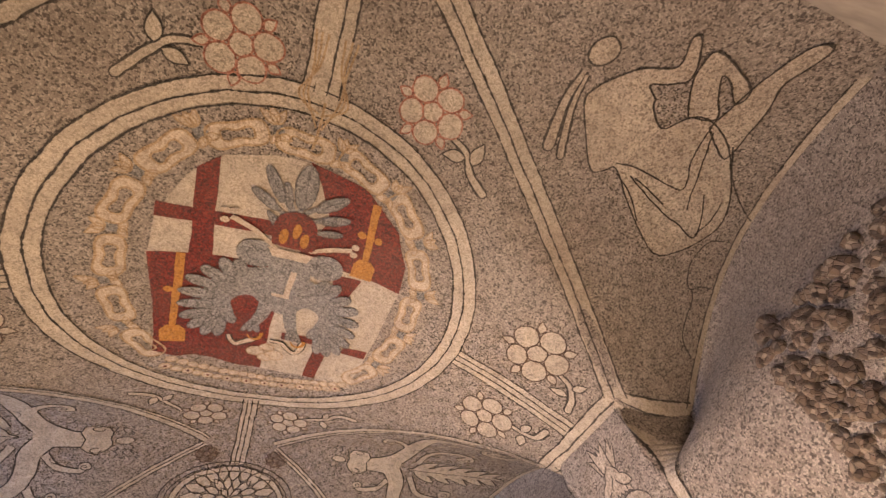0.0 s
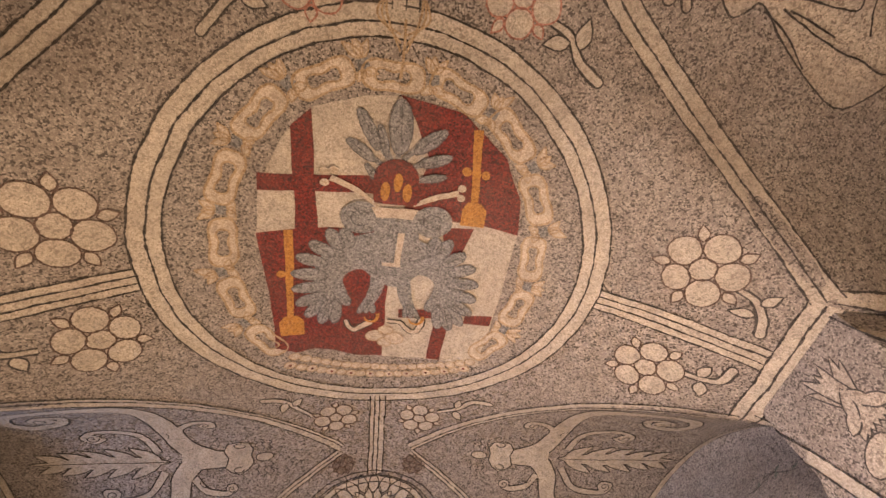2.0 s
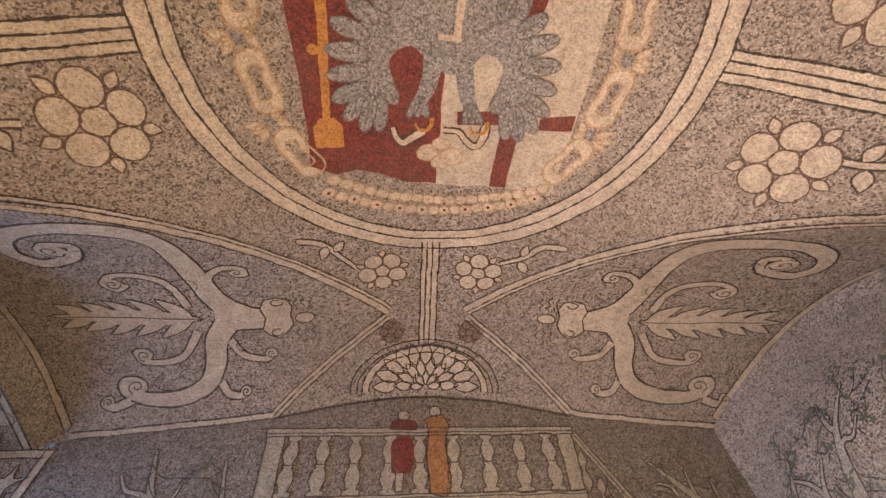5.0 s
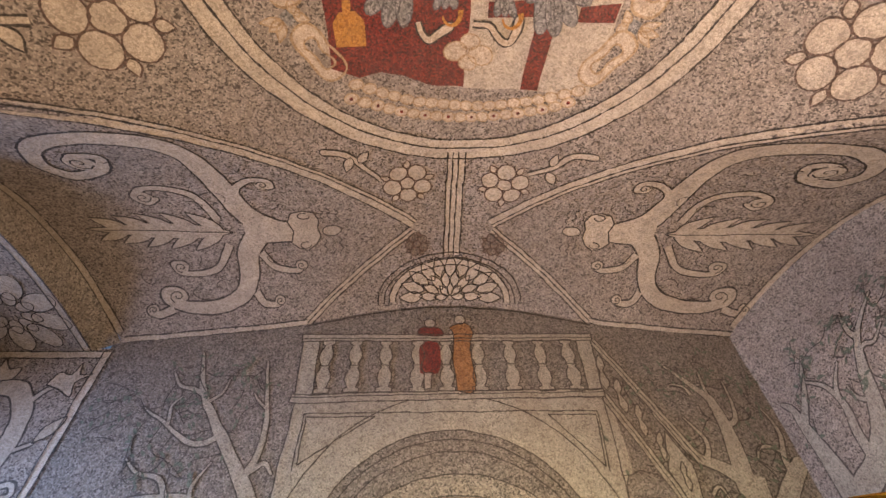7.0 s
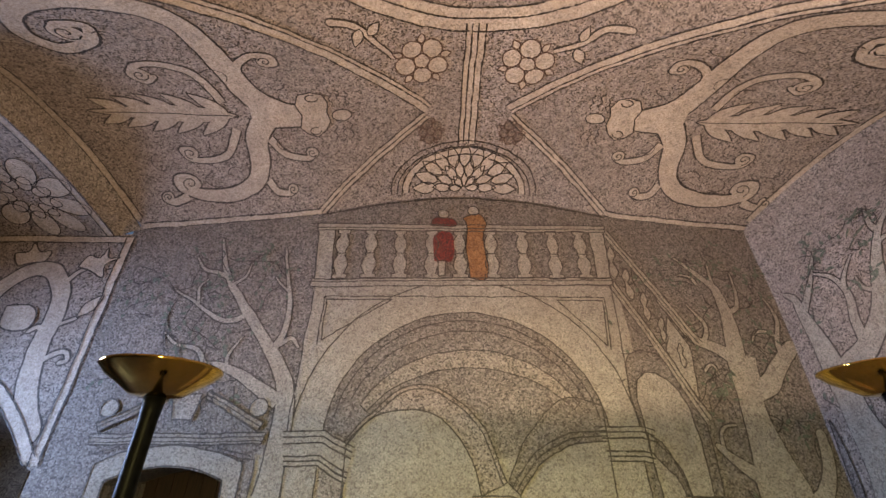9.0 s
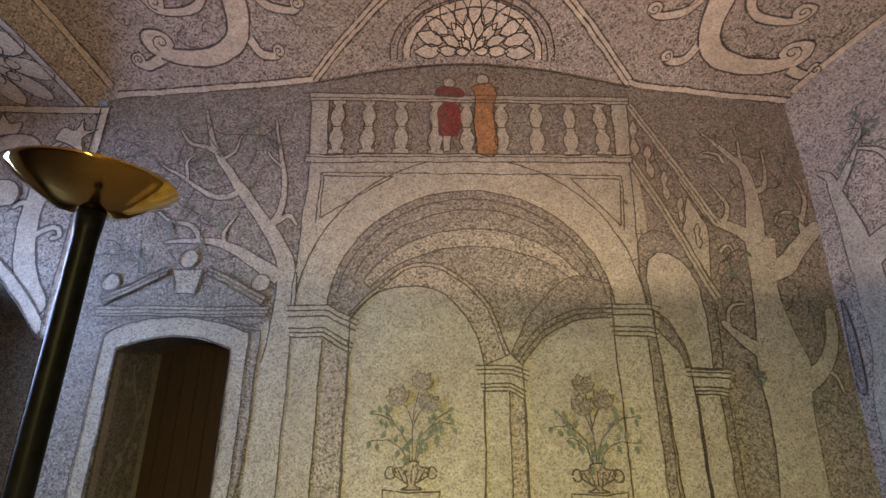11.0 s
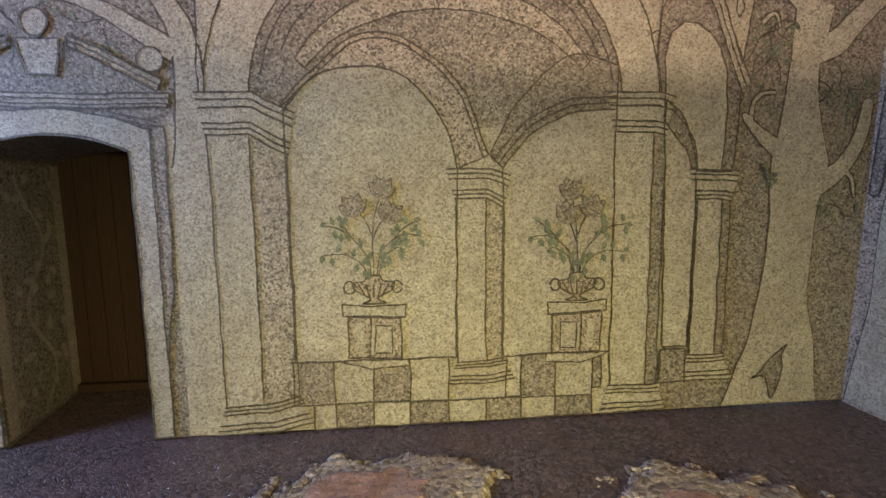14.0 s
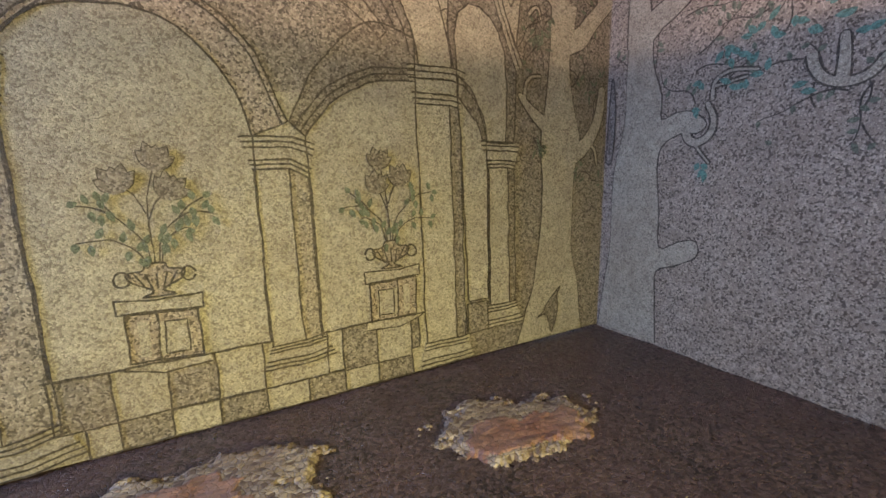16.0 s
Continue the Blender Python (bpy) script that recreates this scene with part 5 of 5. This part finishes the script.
drawn_tree([([(0.20, 1.7), (0.23, 2.1), (0.22, 2.40), (0.13, 2.64), (-0.03, 2.87), (-0.29, 3.20), (-0.52, 3.52), (-0.61, 3.75), (-0.67, 3.94)], 0.19, 0.02), ([(0.02, 2.78), (0.10, 2.95), (0.12, 3.12), (0.10, 3.31), (0.04, 3.55), (-0.03, 3.84)], 0.06, 0.015),
            ([(0.16, 2.38), (0.02, 2.46), (-0.14, 2.57), (-0.35, 2.66), (-0.55, 2.69), (-0.81, 2.67)], 0.12, 0.015), ([(-0.25, 3.15), (-0.36, 3.09), (-0.50, 3.10), (-0.73, 3.24), (-1.00, 3.40)], 0.05, 0.012),
            ([(-0.53, 2.69), (-0.62, 2.81), (-0.81, 2.86), (-0.95, 2.97)], 0.045, 0.012), ([(-0.33, 2.66), (-0.34, 2.77), (-0.25, 2.93)], 0.035, 0.01), ([(-0.52, 3.52), (-0.64, 3.57), (-0.77, 3.61), (-0.87, 3.74)], 0.05, 0.012), ([(-0.47, 3.44), (-0.36, 3.52), (-0.33, 3.66)], 0.035, 0.01),
            ([(0.08, 2.86), (0.18, 2.92), (0.26, 2.84)], 0.045, 0.02), ([(-0.73, 3.24), (-0.76, 3.40), (-0.70, 3.50)], 0.03, 0.01), ([(0.09, 3.36), (0.0, 3.44), (-0.06, 3.52)], 0.025, 0.008)],
           "drawn_tree", on_north, NORTH, PALE, 3, ((-0.62, 3.7), (-0.75, 3.4), (-0.98, 3.38), (-0.55, 2.85), (-0.95, 2.95), (-0.03, 3.75), (-0.35, 3.65)))
TRUNK_L = spline([(3.70, 0.01), (3.80, 0.28), (3.87, 0.45), (3.93, 0.76), (3.98, 1.22), (3.97, 1.54), (3.97, 1.74), (4.02, 1.97), (4.05, 2.33), (4.07, 2.65), (4.08, 2.80)], 4)
TRUNK_R = spline([(4.34, 2.74), (4.30, 2.52), (4.26, 2.29), (4.31, 1.97), (4.38, 1.72), (4.34, 1.54), (4.31, 1.14), (4.31, 0.75), (4.38, 0.43), (4.43, 0.01)], 4)
north("tree_trunk", [*TRUNK_L, *TRUNK_R], PALE, 0.0048, None, label="pale trunk of a drawn tree")
strokes(NORTH, "trunk_line", on_north, [TRUNK_L, TRUNK_R], 0.020, 0.002)
drawn_tree([([(4.20, 2.40), (4.18, 2.72), (4.20, 2.92), (4.22, 3.11), (4.21, 3.36), (4.15, 3.47), (3.89, 3.75)], 0.20, 0.02), ([(4.16, 2.70), (4.06, 2.80), (3.95, 2.86), (3.82, 2.94), (3.60, 3.29)], 0.13, 0.03), ([(4.18, 3.34), (4.19, 3.52), (4.20, 3.68)], 0.04, 0.012),
            ([(4.22, 2.44), (4.36, 2.50), (4.49, 2.63), (4.62, 2.76), (4.72, 2.84)], 0.17, 0.11), ([(4.23, 3.17), (4.34, 3.22), (4.38, 3.32), (4.40, 3.58)], 0.05, 0.012), ([(4.60, 2.77), (4.60, 2.88), (4.64, 2.97), (4.69, 3.14), (4.62, 3.35)], 0.06, 0.012),
            ([(3.92, 2.90), (3.97, 2.98), (3.97, 3.08), (3.86, 3.25)], 0.05, 0.012), ([(4.63, 2.92), (4.53, 2.98), (4.43, 2.97), (4.38, 2.90)], 0.035, 0.012), ([(4.30, 1.56), (4.40, 1.62), (4.49, 1.69), (4.58, 1.82), (4.63, 1.98), (4.64, 2.12)], 0.15, 0.07),
            ([(4.02, 1.80), (3.92, 1.87), (3.84, 1.93), (3.75, 2.03)], 0.12, 0.035), ([(3.79, 2.00), (3.81, 2.11), (3.87, 2.17), (3.96, 2.18)], 0.03, 0.012), ([(4.02, 3.46), (3.98, 3.54), (3.86, 3.56)], 0.03, 0.01), ([(4.52, 1.66), (4.58, 1.60), (4.60, 1.48)], 0.03, 0.012), ([(3.84, 2.62), (3.92, 2.68), (3.96, 2.60)], 0.025, 0.01)],
           "drawn_tree", on_north, NORTH, PALE, 4, ((3.7, 3.6), (4.0, 3.75), (4.4, 3.6), (3.86, 2.35), (4.48, 2.2), (3.88, 1.7), (4.5, 1.4), (4.58, 3.45), (4.2, 3.8), (3.92, 2.6), (4.4, 2.95)), 0.16)
north("root_gap", spline([(3.92, 0.20), (3.98, 0.24), (4.05, 0.34), (4.17, 0.45), (4.13, 0.36), (4.15, 0.25), (4.08, 0.04), (4.02, 0.20), (3.92, 0.20)], 3)[:-1], SHADE, 0.0055)

# ---- mosaic of the east wall ----
EAST_L = spline([(-0.02, 0.01), (-0.06, 0.35), (-0.11, 0.73), (-0.11, 1.05), (-0.12, 1.44), (-0.20, 1.80), (-0.20, 2.13), (-0.20, 2.50)], 4)
EAST_R = spline([(-0.42, 2.52), (-0.43, 2.25), (-0.52, 1.98), (-0.53, 1.80), (-0.66, 1.83), (-0.77, 1.82), (-0.88, 1.73), (-0.82, 1.67), (-0.70, 1.68), (-0.55, 1.60), (-0.52, 1.42), (-0.56, 1.10), (-0.58, 0.80), (-0.74, 0.86), (-0.87, 0.88), (-0.88, 0.77), (-0.72, 0.68), (-0.57, 0.61), (-0.57, 0.40), (-0.60, 0.01)], 3)
shape(EASTWALL, "tree_trunk", on_east, [*EAST_L, *EAST_R], PALE, None, label="pale trunk of a drawn tree with cut stubs", h=0.0048)
strokes(EASTWALL, "trunk_line", on_east, [EAST_L, EAST_R], 0.020, 0.002)
shape(EASTWALL, "bark_gap", on_east, spline([(-0.02, 1.50), (-0.09, 1.52), (-0.10, 1.95), (-0.05, 2.2), (-0.02, 1.50)], 4)[:-1], SHADE, BLACK, 0.012)
drawn_tree([([(-0.31, 2.42), (-0.29, 2.60), (-0.27, 2.80), (-0.22, 3.08), (-0.20, 3.22), (-0.12, 3.30)], 0.24, 0.03), ([(-0.25, 3.10), (-0.34, 3.20), (-0.42, 3.33), (-0.51, 3.56)], 0.08, 0.015), ([(-0.32, 2.46), (-0.45, 2.56), (-0.58, 2.62), (-0.72, 2.72), (-0.84, 2.85), (-0.93, 3.02), (-1.00, 3.22), (-1.07, 3.44), (-1.16, 3.58), (-1.26, 3.72)], 0.20, 0.015),
            ([(-0.64, 2.68), (-0.64, 2.86), (-0.68, 3.02), (-0.67, 3.14), (-0.60, 3.26), (-0.45, 3.36)], 0.09, 0.012), ([(-0.67, 3.12), (-0.72, 3.22), (-0.82, 3.35)], 0.05, 0.012), ([(-1.07, 3.42), (-1.01, 3.52), (-0.97, 3.71)], 0.05, 0.012), ([(-1.03, 3.32), (-1.10, 3.35), (-1.18, 3.33), (-1.28, 3.42)], 0.04, 0.012), ([(-0.92, 3.0), (-0.82, 3.06), (-0.80, 3.16)], 0.04, 0.012),
            ([(-0.73, 1.71), (-0.76, 1.63), (-0.83, 1.60), (-0.91, 1.65), (-0.93, 1.75), (-0.88, 1.86)], 0.06, 0.03), ([(-0.91, 1.88), (-0.92, 2.0), (-1.02, 2.05), (-1.18, 2.02)], 0.025, 0.012), ([(-0.92, 1.97), (-1.02, 1.98), (-1.12, 1.99)], 0.016, 0.01), ([(-0.80, 1.60), (-0.86, 1.52), (-0.92, 1.45)], 0.016, 0.01),
            ([(-1.45, 2.04), (-1.47, 1.96), (-1.52, 1.89), (-1.61, 1.85), (-1.71, 1.87), (-1.77, 1.95)], 0.05, 0.04), ([(-1.60, 1.87), (-1.60, 1.98), (-1.59, 2.10)], 0.06, 0.04)],
           "drawn_tree", on_east, EASTWALL, PALE, 6, ((-0.5, 3.55), (-0.82, 3.4), (-1.24, 3.68), (-0.97, 3.7), (-0.46, 3.4), (-1.3, 3.45), (-0.85, 3.2)), 0.16)
bm = bmesh.new()
rnd = random.Random(17)
for y, z in ((-0.83, 2.0), (-0.96, 2.2), (-1.03, 2.15), (-1.08, 2.16), (-1.15, 2.21), (-1.19, 2.28), (-1.25, 2.17), (-1.16, 2.07), (-1.22, 2.0), (-1.04, 1.98), (-1.11, 1.93), (-0.87, 1.43), (-0.93, 1.42), (-0.78, 1.85), (-1.35, 2.25), (-1.5, 2.3), (-1.62, 2.22), (-1.42, 2.2), (-1.7, 2.1), (-1.4, 1.85)):
    for _ in range(2):
        patch(bm, on_east, leaf(y + rnd.uniform(-0.03, 0.03), z + rnd.uniform(-0.03, 0.03), rnd.uniform(0, 360), rnd.uniform(0.06, 0.09), 0.04), 0.012)
part("leaf", bm, TEAL, EASTWALL, "small teal leaves")

# ---- side bay: drawn bands, scroll and blossoms on its wall, a shell on its soffit ----
def bay(name, pts, mat=WHITE, h=FILL, label=""):
    return shape(JAMB, name, on_jamb, pts, mat, BLACK, 0.012, (), label, h)


band(JAMB, "edge_band", on_jamb, [(-1.60, 3.96), (-1.60, 1.92)], 0.075, (-0.5, 0.5))
band(JAMB, "spring_band", on_jamb, [(-1.60, 3.93), (-3.95, 3.93)], 0.07, (-0.5, 0.5))
band(JAMB, "niche_band", on_jamb, [(x, 1.93 + 0.72 * math.sin(max(0.0, (-1.62 - x) / 1.9) * math.pi)) for x in [-1.64 - 0.1 * i for i in range(12)]], 0.09, (-0.5, 0.5))
bm, ln = bmesh.new(), bmesh.new()
limb(bm, ln, on_jamb, [(-2.66, 3.20), (-2.58, 3.42), (-2.41, 3.58), (-2.20, 3.58), (-2.04, 3.40), (-1.98, 3.14), (-1.99, 2.90), (-1.95, 2.60), (-1.87, 2.36), (-1.74, 2.14)], 0.13, 0.17)
limb(bm, ln, on_jamb, [(-1.95, 2.68), (-1.84, 2.77), (-1.74, 2.79), (-1.70, 2.72), (-1.76, 2.70)], 0.045, 0.025)
limb(bm, ln, on_jamb, [(-1.97, 2.96), (-2.08, 3.02), (-2.15, 2.98)], 0.05, 0.03)
limb(bm, ln, on_jamb, [(-2.02, 3.46), (-1.96, 3.56), (-1.90, 3.60)], 0.04, 0.03)
limb(bm, ln, on_jamb, [(-1.97, 3.02), (-1.88, 3.06), (-1.78, 3.10)], 0.035, 0.02)
for p in ([(-1.97, 3.62), (-1.92, 3.75), (-1.80, 3.72), (-1.76, 3.85), (-1.72, 3.72), (-1.61, 3.73), (-1.72, 3.64), (-1.69, 3.50), (-1.83, 3.57)], [(-2.54, 3.62), (-2.64, 3.76), (-2.51, 3.78), (-2.50, 3.89), (-2.40, 3.78), (-2.30, 3.80), (-2.32, 3.68), (-2.44, 3.66)], [(-1.78, 3.10), (-1.75, 3.24), (-1.62, 3.33), (-1.65, 3.18)], [(-2.44, 3.22), (-2.24, 3.23), (-2.14, 3.15), (-2.15, 3.02), (-2.28, 2.98), (-2.42, 3.04)]):
    p = spline([*p, p[0]], 3)[:-1]
    patch(bm, on_jamb, p, FILL + 0.001)
    ribbon(ln, on_jamb, [*p, p[0]], 0.013, LINE, wobble=0.6)
ob = part("scroll_figure", bm, WHITE, JAMB, "pale scroll with blossoms")
part("outline", ln, BLACK, ob)
bm, ln = bmesh.new(), bmesh.new()
for r in (0.50, 0.27):
    for i in range(9):
        a = 20 + 320 * i / 8
        p = petal(-2.25, -0.52, a, r * 0.35, r, r * 0.42)
        patch(bm, on_bay, p, FILL + (0.6 - r) * 0.004)
        ribbon(ln, on_bay, [*p, p[0]], 0.009, LINE)
ob = part("shell_figure", bm, WHITE, BAY, "pale scalloped shell in mosaic")
part("outline", ln, BLACK, ob)
band(BAY, "rim_band", on_bay, [(INNER - 0.04, -0.1 * i - 0.02) for i in range(30)], 0.07, (-0.5, 0.5))

# painted tendrils on the reveal of the doorway
def on_reveal(s, z, h):
    return Vector((DOOR_L - 0.21 * s / 0.9 + h, s, z))


bm = bmesh.new()
patch(bm, on_reveal, rect(0.12, 0.02, 0.80, 1.78), 0.003)
part("reveal_field", bm, GROUND, NORTH, "grey mosaic field of the door reveal")
bm = bmesh.new()
patch(bm, on_reveal, rect(0.02, 0.02, 0.12, 1.78), 0.004)
patch(bm, on_reveal, rect(0.75, 0.02, 0.89, 1.80), 0.004)
ob = part("reveal_edge", bm, WHITE, NORTH, "pale edging of the door reveal")
rnd = random.Random(2)
bm = bmesh.new()
ribbon(bm, on_reveal, spline([(0.45 + 0.12 * math.sin(k * 1.1), 0.1 + 0.16 * k) for k in range(11)]), 0.03, 0.006)
for k in range(26):
    s0, z = rnd.uniform(0.18, 0.72), rnd.uniform(0.15, 1.72)
    patch(bm, on_reveal, leaf(s0, z, rnd.uniform(0, 360), rnd.uniform(0.08, 0.14), 0.06), 0.007)
part("tendril", bm, WHITE, NORTH, "winding leafy tendril on the door reveal")

# thin leafy twigs in the ground beside the trees
def twigs(on, parent, x0, x1, z0, z1, count, seed):
    rnd = random.Random(seed)
    ln, lv = bmesh.new(), bmesh.new()
    for _ in range(count):
        x, z, a = rnd.uniform(x0, x1), rnd.uniform(z0, z1), rnd.uniform(0, 360)
        pts = [(x, z)]
        bend = rnd.choice((-1, 1)) * rnd.uniform(8, 26)
        for k in range(rnd.randint(4, 7)):
            a += bend * (1 if k < 3 else -0.7) + rnd.uniform(-12, 12)
            x, z = x + 0.065 * math.cos(radians(a)), z + 0.065 * math.sin(radians(a))
            if not (x0 < x < x1 and z0 < z < z1):
                break
            pts.append((x, z))
            if rnd.random() < 0.55:
                patch(lv, on, leaf(x, z, a + rnd.choice((-1, 1)) * rnd.uniform(40, 90), rnd.uniform(0.045, 0.075), 0.03), 0.003)
        if len(pts) > 2:
            ribbon(ln, on, spline(pts, 3), 0.012, 0.0022, 0.006)
    part("twig", ln, BLACK, parent, "thin dark drawn twigs")
    part("twig_leaf", lv, GREEN, parent, "small dull green drawn leaves")


twigs(on_north, NORTH, -1.5, 0.12, 2.35, 3.75, 42, 3)
twigs(on_north, NORTH, 3.0, 4.62, 1.9, 3.75, 46, 4)
twigs(on_east, EASTWALL, -2.6, -0.08, 1.5, 3.8, 60, 5)

# ---- middle rib of the east wall and the rough stone of the south-east lunette ----
band(EASTWALL, "rib_band", on_east, [(-3.84, 3.84), (-3.92, 3.49), (-3.97, 3.20), (-4.01, 2.85)], 0.10, (-0.5, 0.5))
band(EASTWALL, "rib_band", on_east, [(-2.67, 3.87), (-2.91, 3.36), (-3.07, 2.94), (-3.18, 2.65)], 0.10, (-0.5, 0.5))
bm, ln = bmesh.new(), bmesh.new()
rnd = random.Random(21)
lobes = [leaf(-3.44 + 0.05 * i, 3.24, 90 + 13 * i + rnd.uniform(-4, 4), rnd.uniform(0.40, 0.56), 0.10) for i in (-3, 3, -2, 2, -1, 1, 0)]
lobes += [leaf(-3.44 + 0.09 * i, 3.36 - 0.03 * abs(i), 90 + 30 * i, 0.20, 0.075) for i in (-2, 2, -1, 1)]
lobes += [petal(-3.44, 3.20, a, 0.02, r, 0.15) for a, r in ((-20, 0.30), (200, 0.30), (-50, 0.36), (232, 0.36), (-75, 0.32), (255, 0.34), (-90, 0.25))]
for i, p in enumerate(lobes):
    patch(bm, on_east, p, FILL + 0.0004 * i)
    ribbon(ln, on_east, [*p, p[0]], 0.022, FILL + 0.0004 * i - 0.0012)
ob = part("acanthus_figure", bm, FADED, EASTWALL, "pale curling leaf cluster")
part("outline", ln, BLACK, ob)


def tufa():
    """Rough brown lumps of stone set in the wall under the lunette."""
    rnd = random.Random(8)
    bm = bmesh.new()
    for k in range(520):
        y, z = rnd.uniform(-6.6, -5.0), rnd.uniform(2.1, 3.6)
        r = rnd.uniform(0.02, 0.075)
        c = on_east(y, z, 0.0)
        m = Matrix.Translation(c) @ Matrix.Diagonal((0.75, 1, rnd.uniform(0.6, 1.1), 1))
        made = bmesh.ops.create_icosphere(bm, subdivisions=2, radius=r, matrix=m)
        for vtx in made["verts"]:
            d = vtx.co - c
            vtx.co = c + d * (1 + 0.5 * noise.noise(vtx.co * 14) + 0.25 * noise.noise(vtx.co * 37))
    return tagged(part("rough_stone", bm, TUFA, EASTWALL, "rough brown porous stone lumps"), kind="stuff")


tufa()

# ---- worn patches on the floor ----
def worn_patch(cx, cy, rx, ry, turn, seed, label, red):
    thing = tagged(new("worn_floor_patch"), label, "floor patch", "worn floor patches")
    thing.location = (cx, cy, 0)
    rnd = random.Random(seed)
    c, d = math.cos(radians(turn)), math.sin(radians(turn))
    N = lambda x, y, f, o: noise.noise(Vector((x * f, y * f, seed + o)))

    def slab(name, x0, y0, a, b, top, mat, ragged, note):
        """A broken layer: its height sinks under the floor past a ragged rim."""
        bm = bmesh.new()
        step = 0.011
        nx, ny = int(2.9 * a / step), int(2.9 * b / step)
        g = {}
        for i in range(nx):
            for j in range(ny):
                x, y = x0 + (i / (nx - 1) - 0.5) * 2.9 * a, y0 + (j / (ny - 1) - 0.5) * 2.9 * b
                r = (abs((x - x0) / a) ** 3 + abs((y - y0) / b) ** 3) ** (1 / 3)
                m = 1 - r + ragged * (0.55 * N(x, y, 4, top * 90) + 0.38 * N(x, y, 9, 2) + 0.20 * N(x, y, 24, 3) + 0.12 * N(x, y, 50, 4))
                h = min(top, m * 0.10) + (0.008 * N(x, y, 7, 5) + 0.006 * N(x * 0.5, y, 22, 6) + 0.002 * N(x, y, 60, 7)) * min(1.0, max(0.0, m * 6 + 0.3))
                g[i, j] = (x, y, h)
        seen = {}
        def V(k):
            if k not in seen:
                x, y, h = g[k]
                seen[k] = bm.verts.new((c * x - d * y, d * x + c * y, max(h, -0.02)))
            return seen[k]
        for i in range(nx - 1):
            for j in range(ny - 1):
                q = ((i, j), (i + 1, j), (i + 1, j + 1), (i, j + 1))
                if max(g[k][2] for k in q) > -0.006:
                    bm.faces.new([V(k) for k in q])
        part(name, bm, mat, thing, note)

    slab("plaster_rim", 0, 0, rx, ry, 0.015, LIME, 0.75, "broken whitish plaster edge")
    slab("red_screed", *red, 0.020, RUST, 0.6, "worn reddish screed")
    for _ in range(12):  # loose crumbs along the rim
        a = rnd.uniform(0, 6.28)
        x, y = rx * rnd.uniform(1.0, 1.2) * math.cos(a), ry * rnd.uniform(1.0, 1.3) * math.sin(a)
        at = Vector((c * x - d * y, d * x + c * y, 0.003))
        bm = bmesh.new()
        made = bmesh.ops.create_icosphere(bm, subdivisions=1, radius=rnd.uniform(0.004, 0.010), matrix=Matrix.Translation(at) @ Matrix.Diagonal((1.2, 1, 0.5, 1)))
        for vtx in made["verts"]:
            vtx.co += (vtx.co - at) * noise.noise(vtx.co * 60) * 0.6
        part("crumb", bm, LIME, thing)


worn_patch(1.33, -0.63, 0.62, 0.28, -9, 2, "worn whitish and red patch in the dark floor", (-0.06, -0.03, 0.36, 0.18))
worn_patch(2.95, -0.90, 0.45, 0.24, -13, 7, "worn reddish patch with broken plaster rim", (0.03, -0.09, 0.38, 0.16))
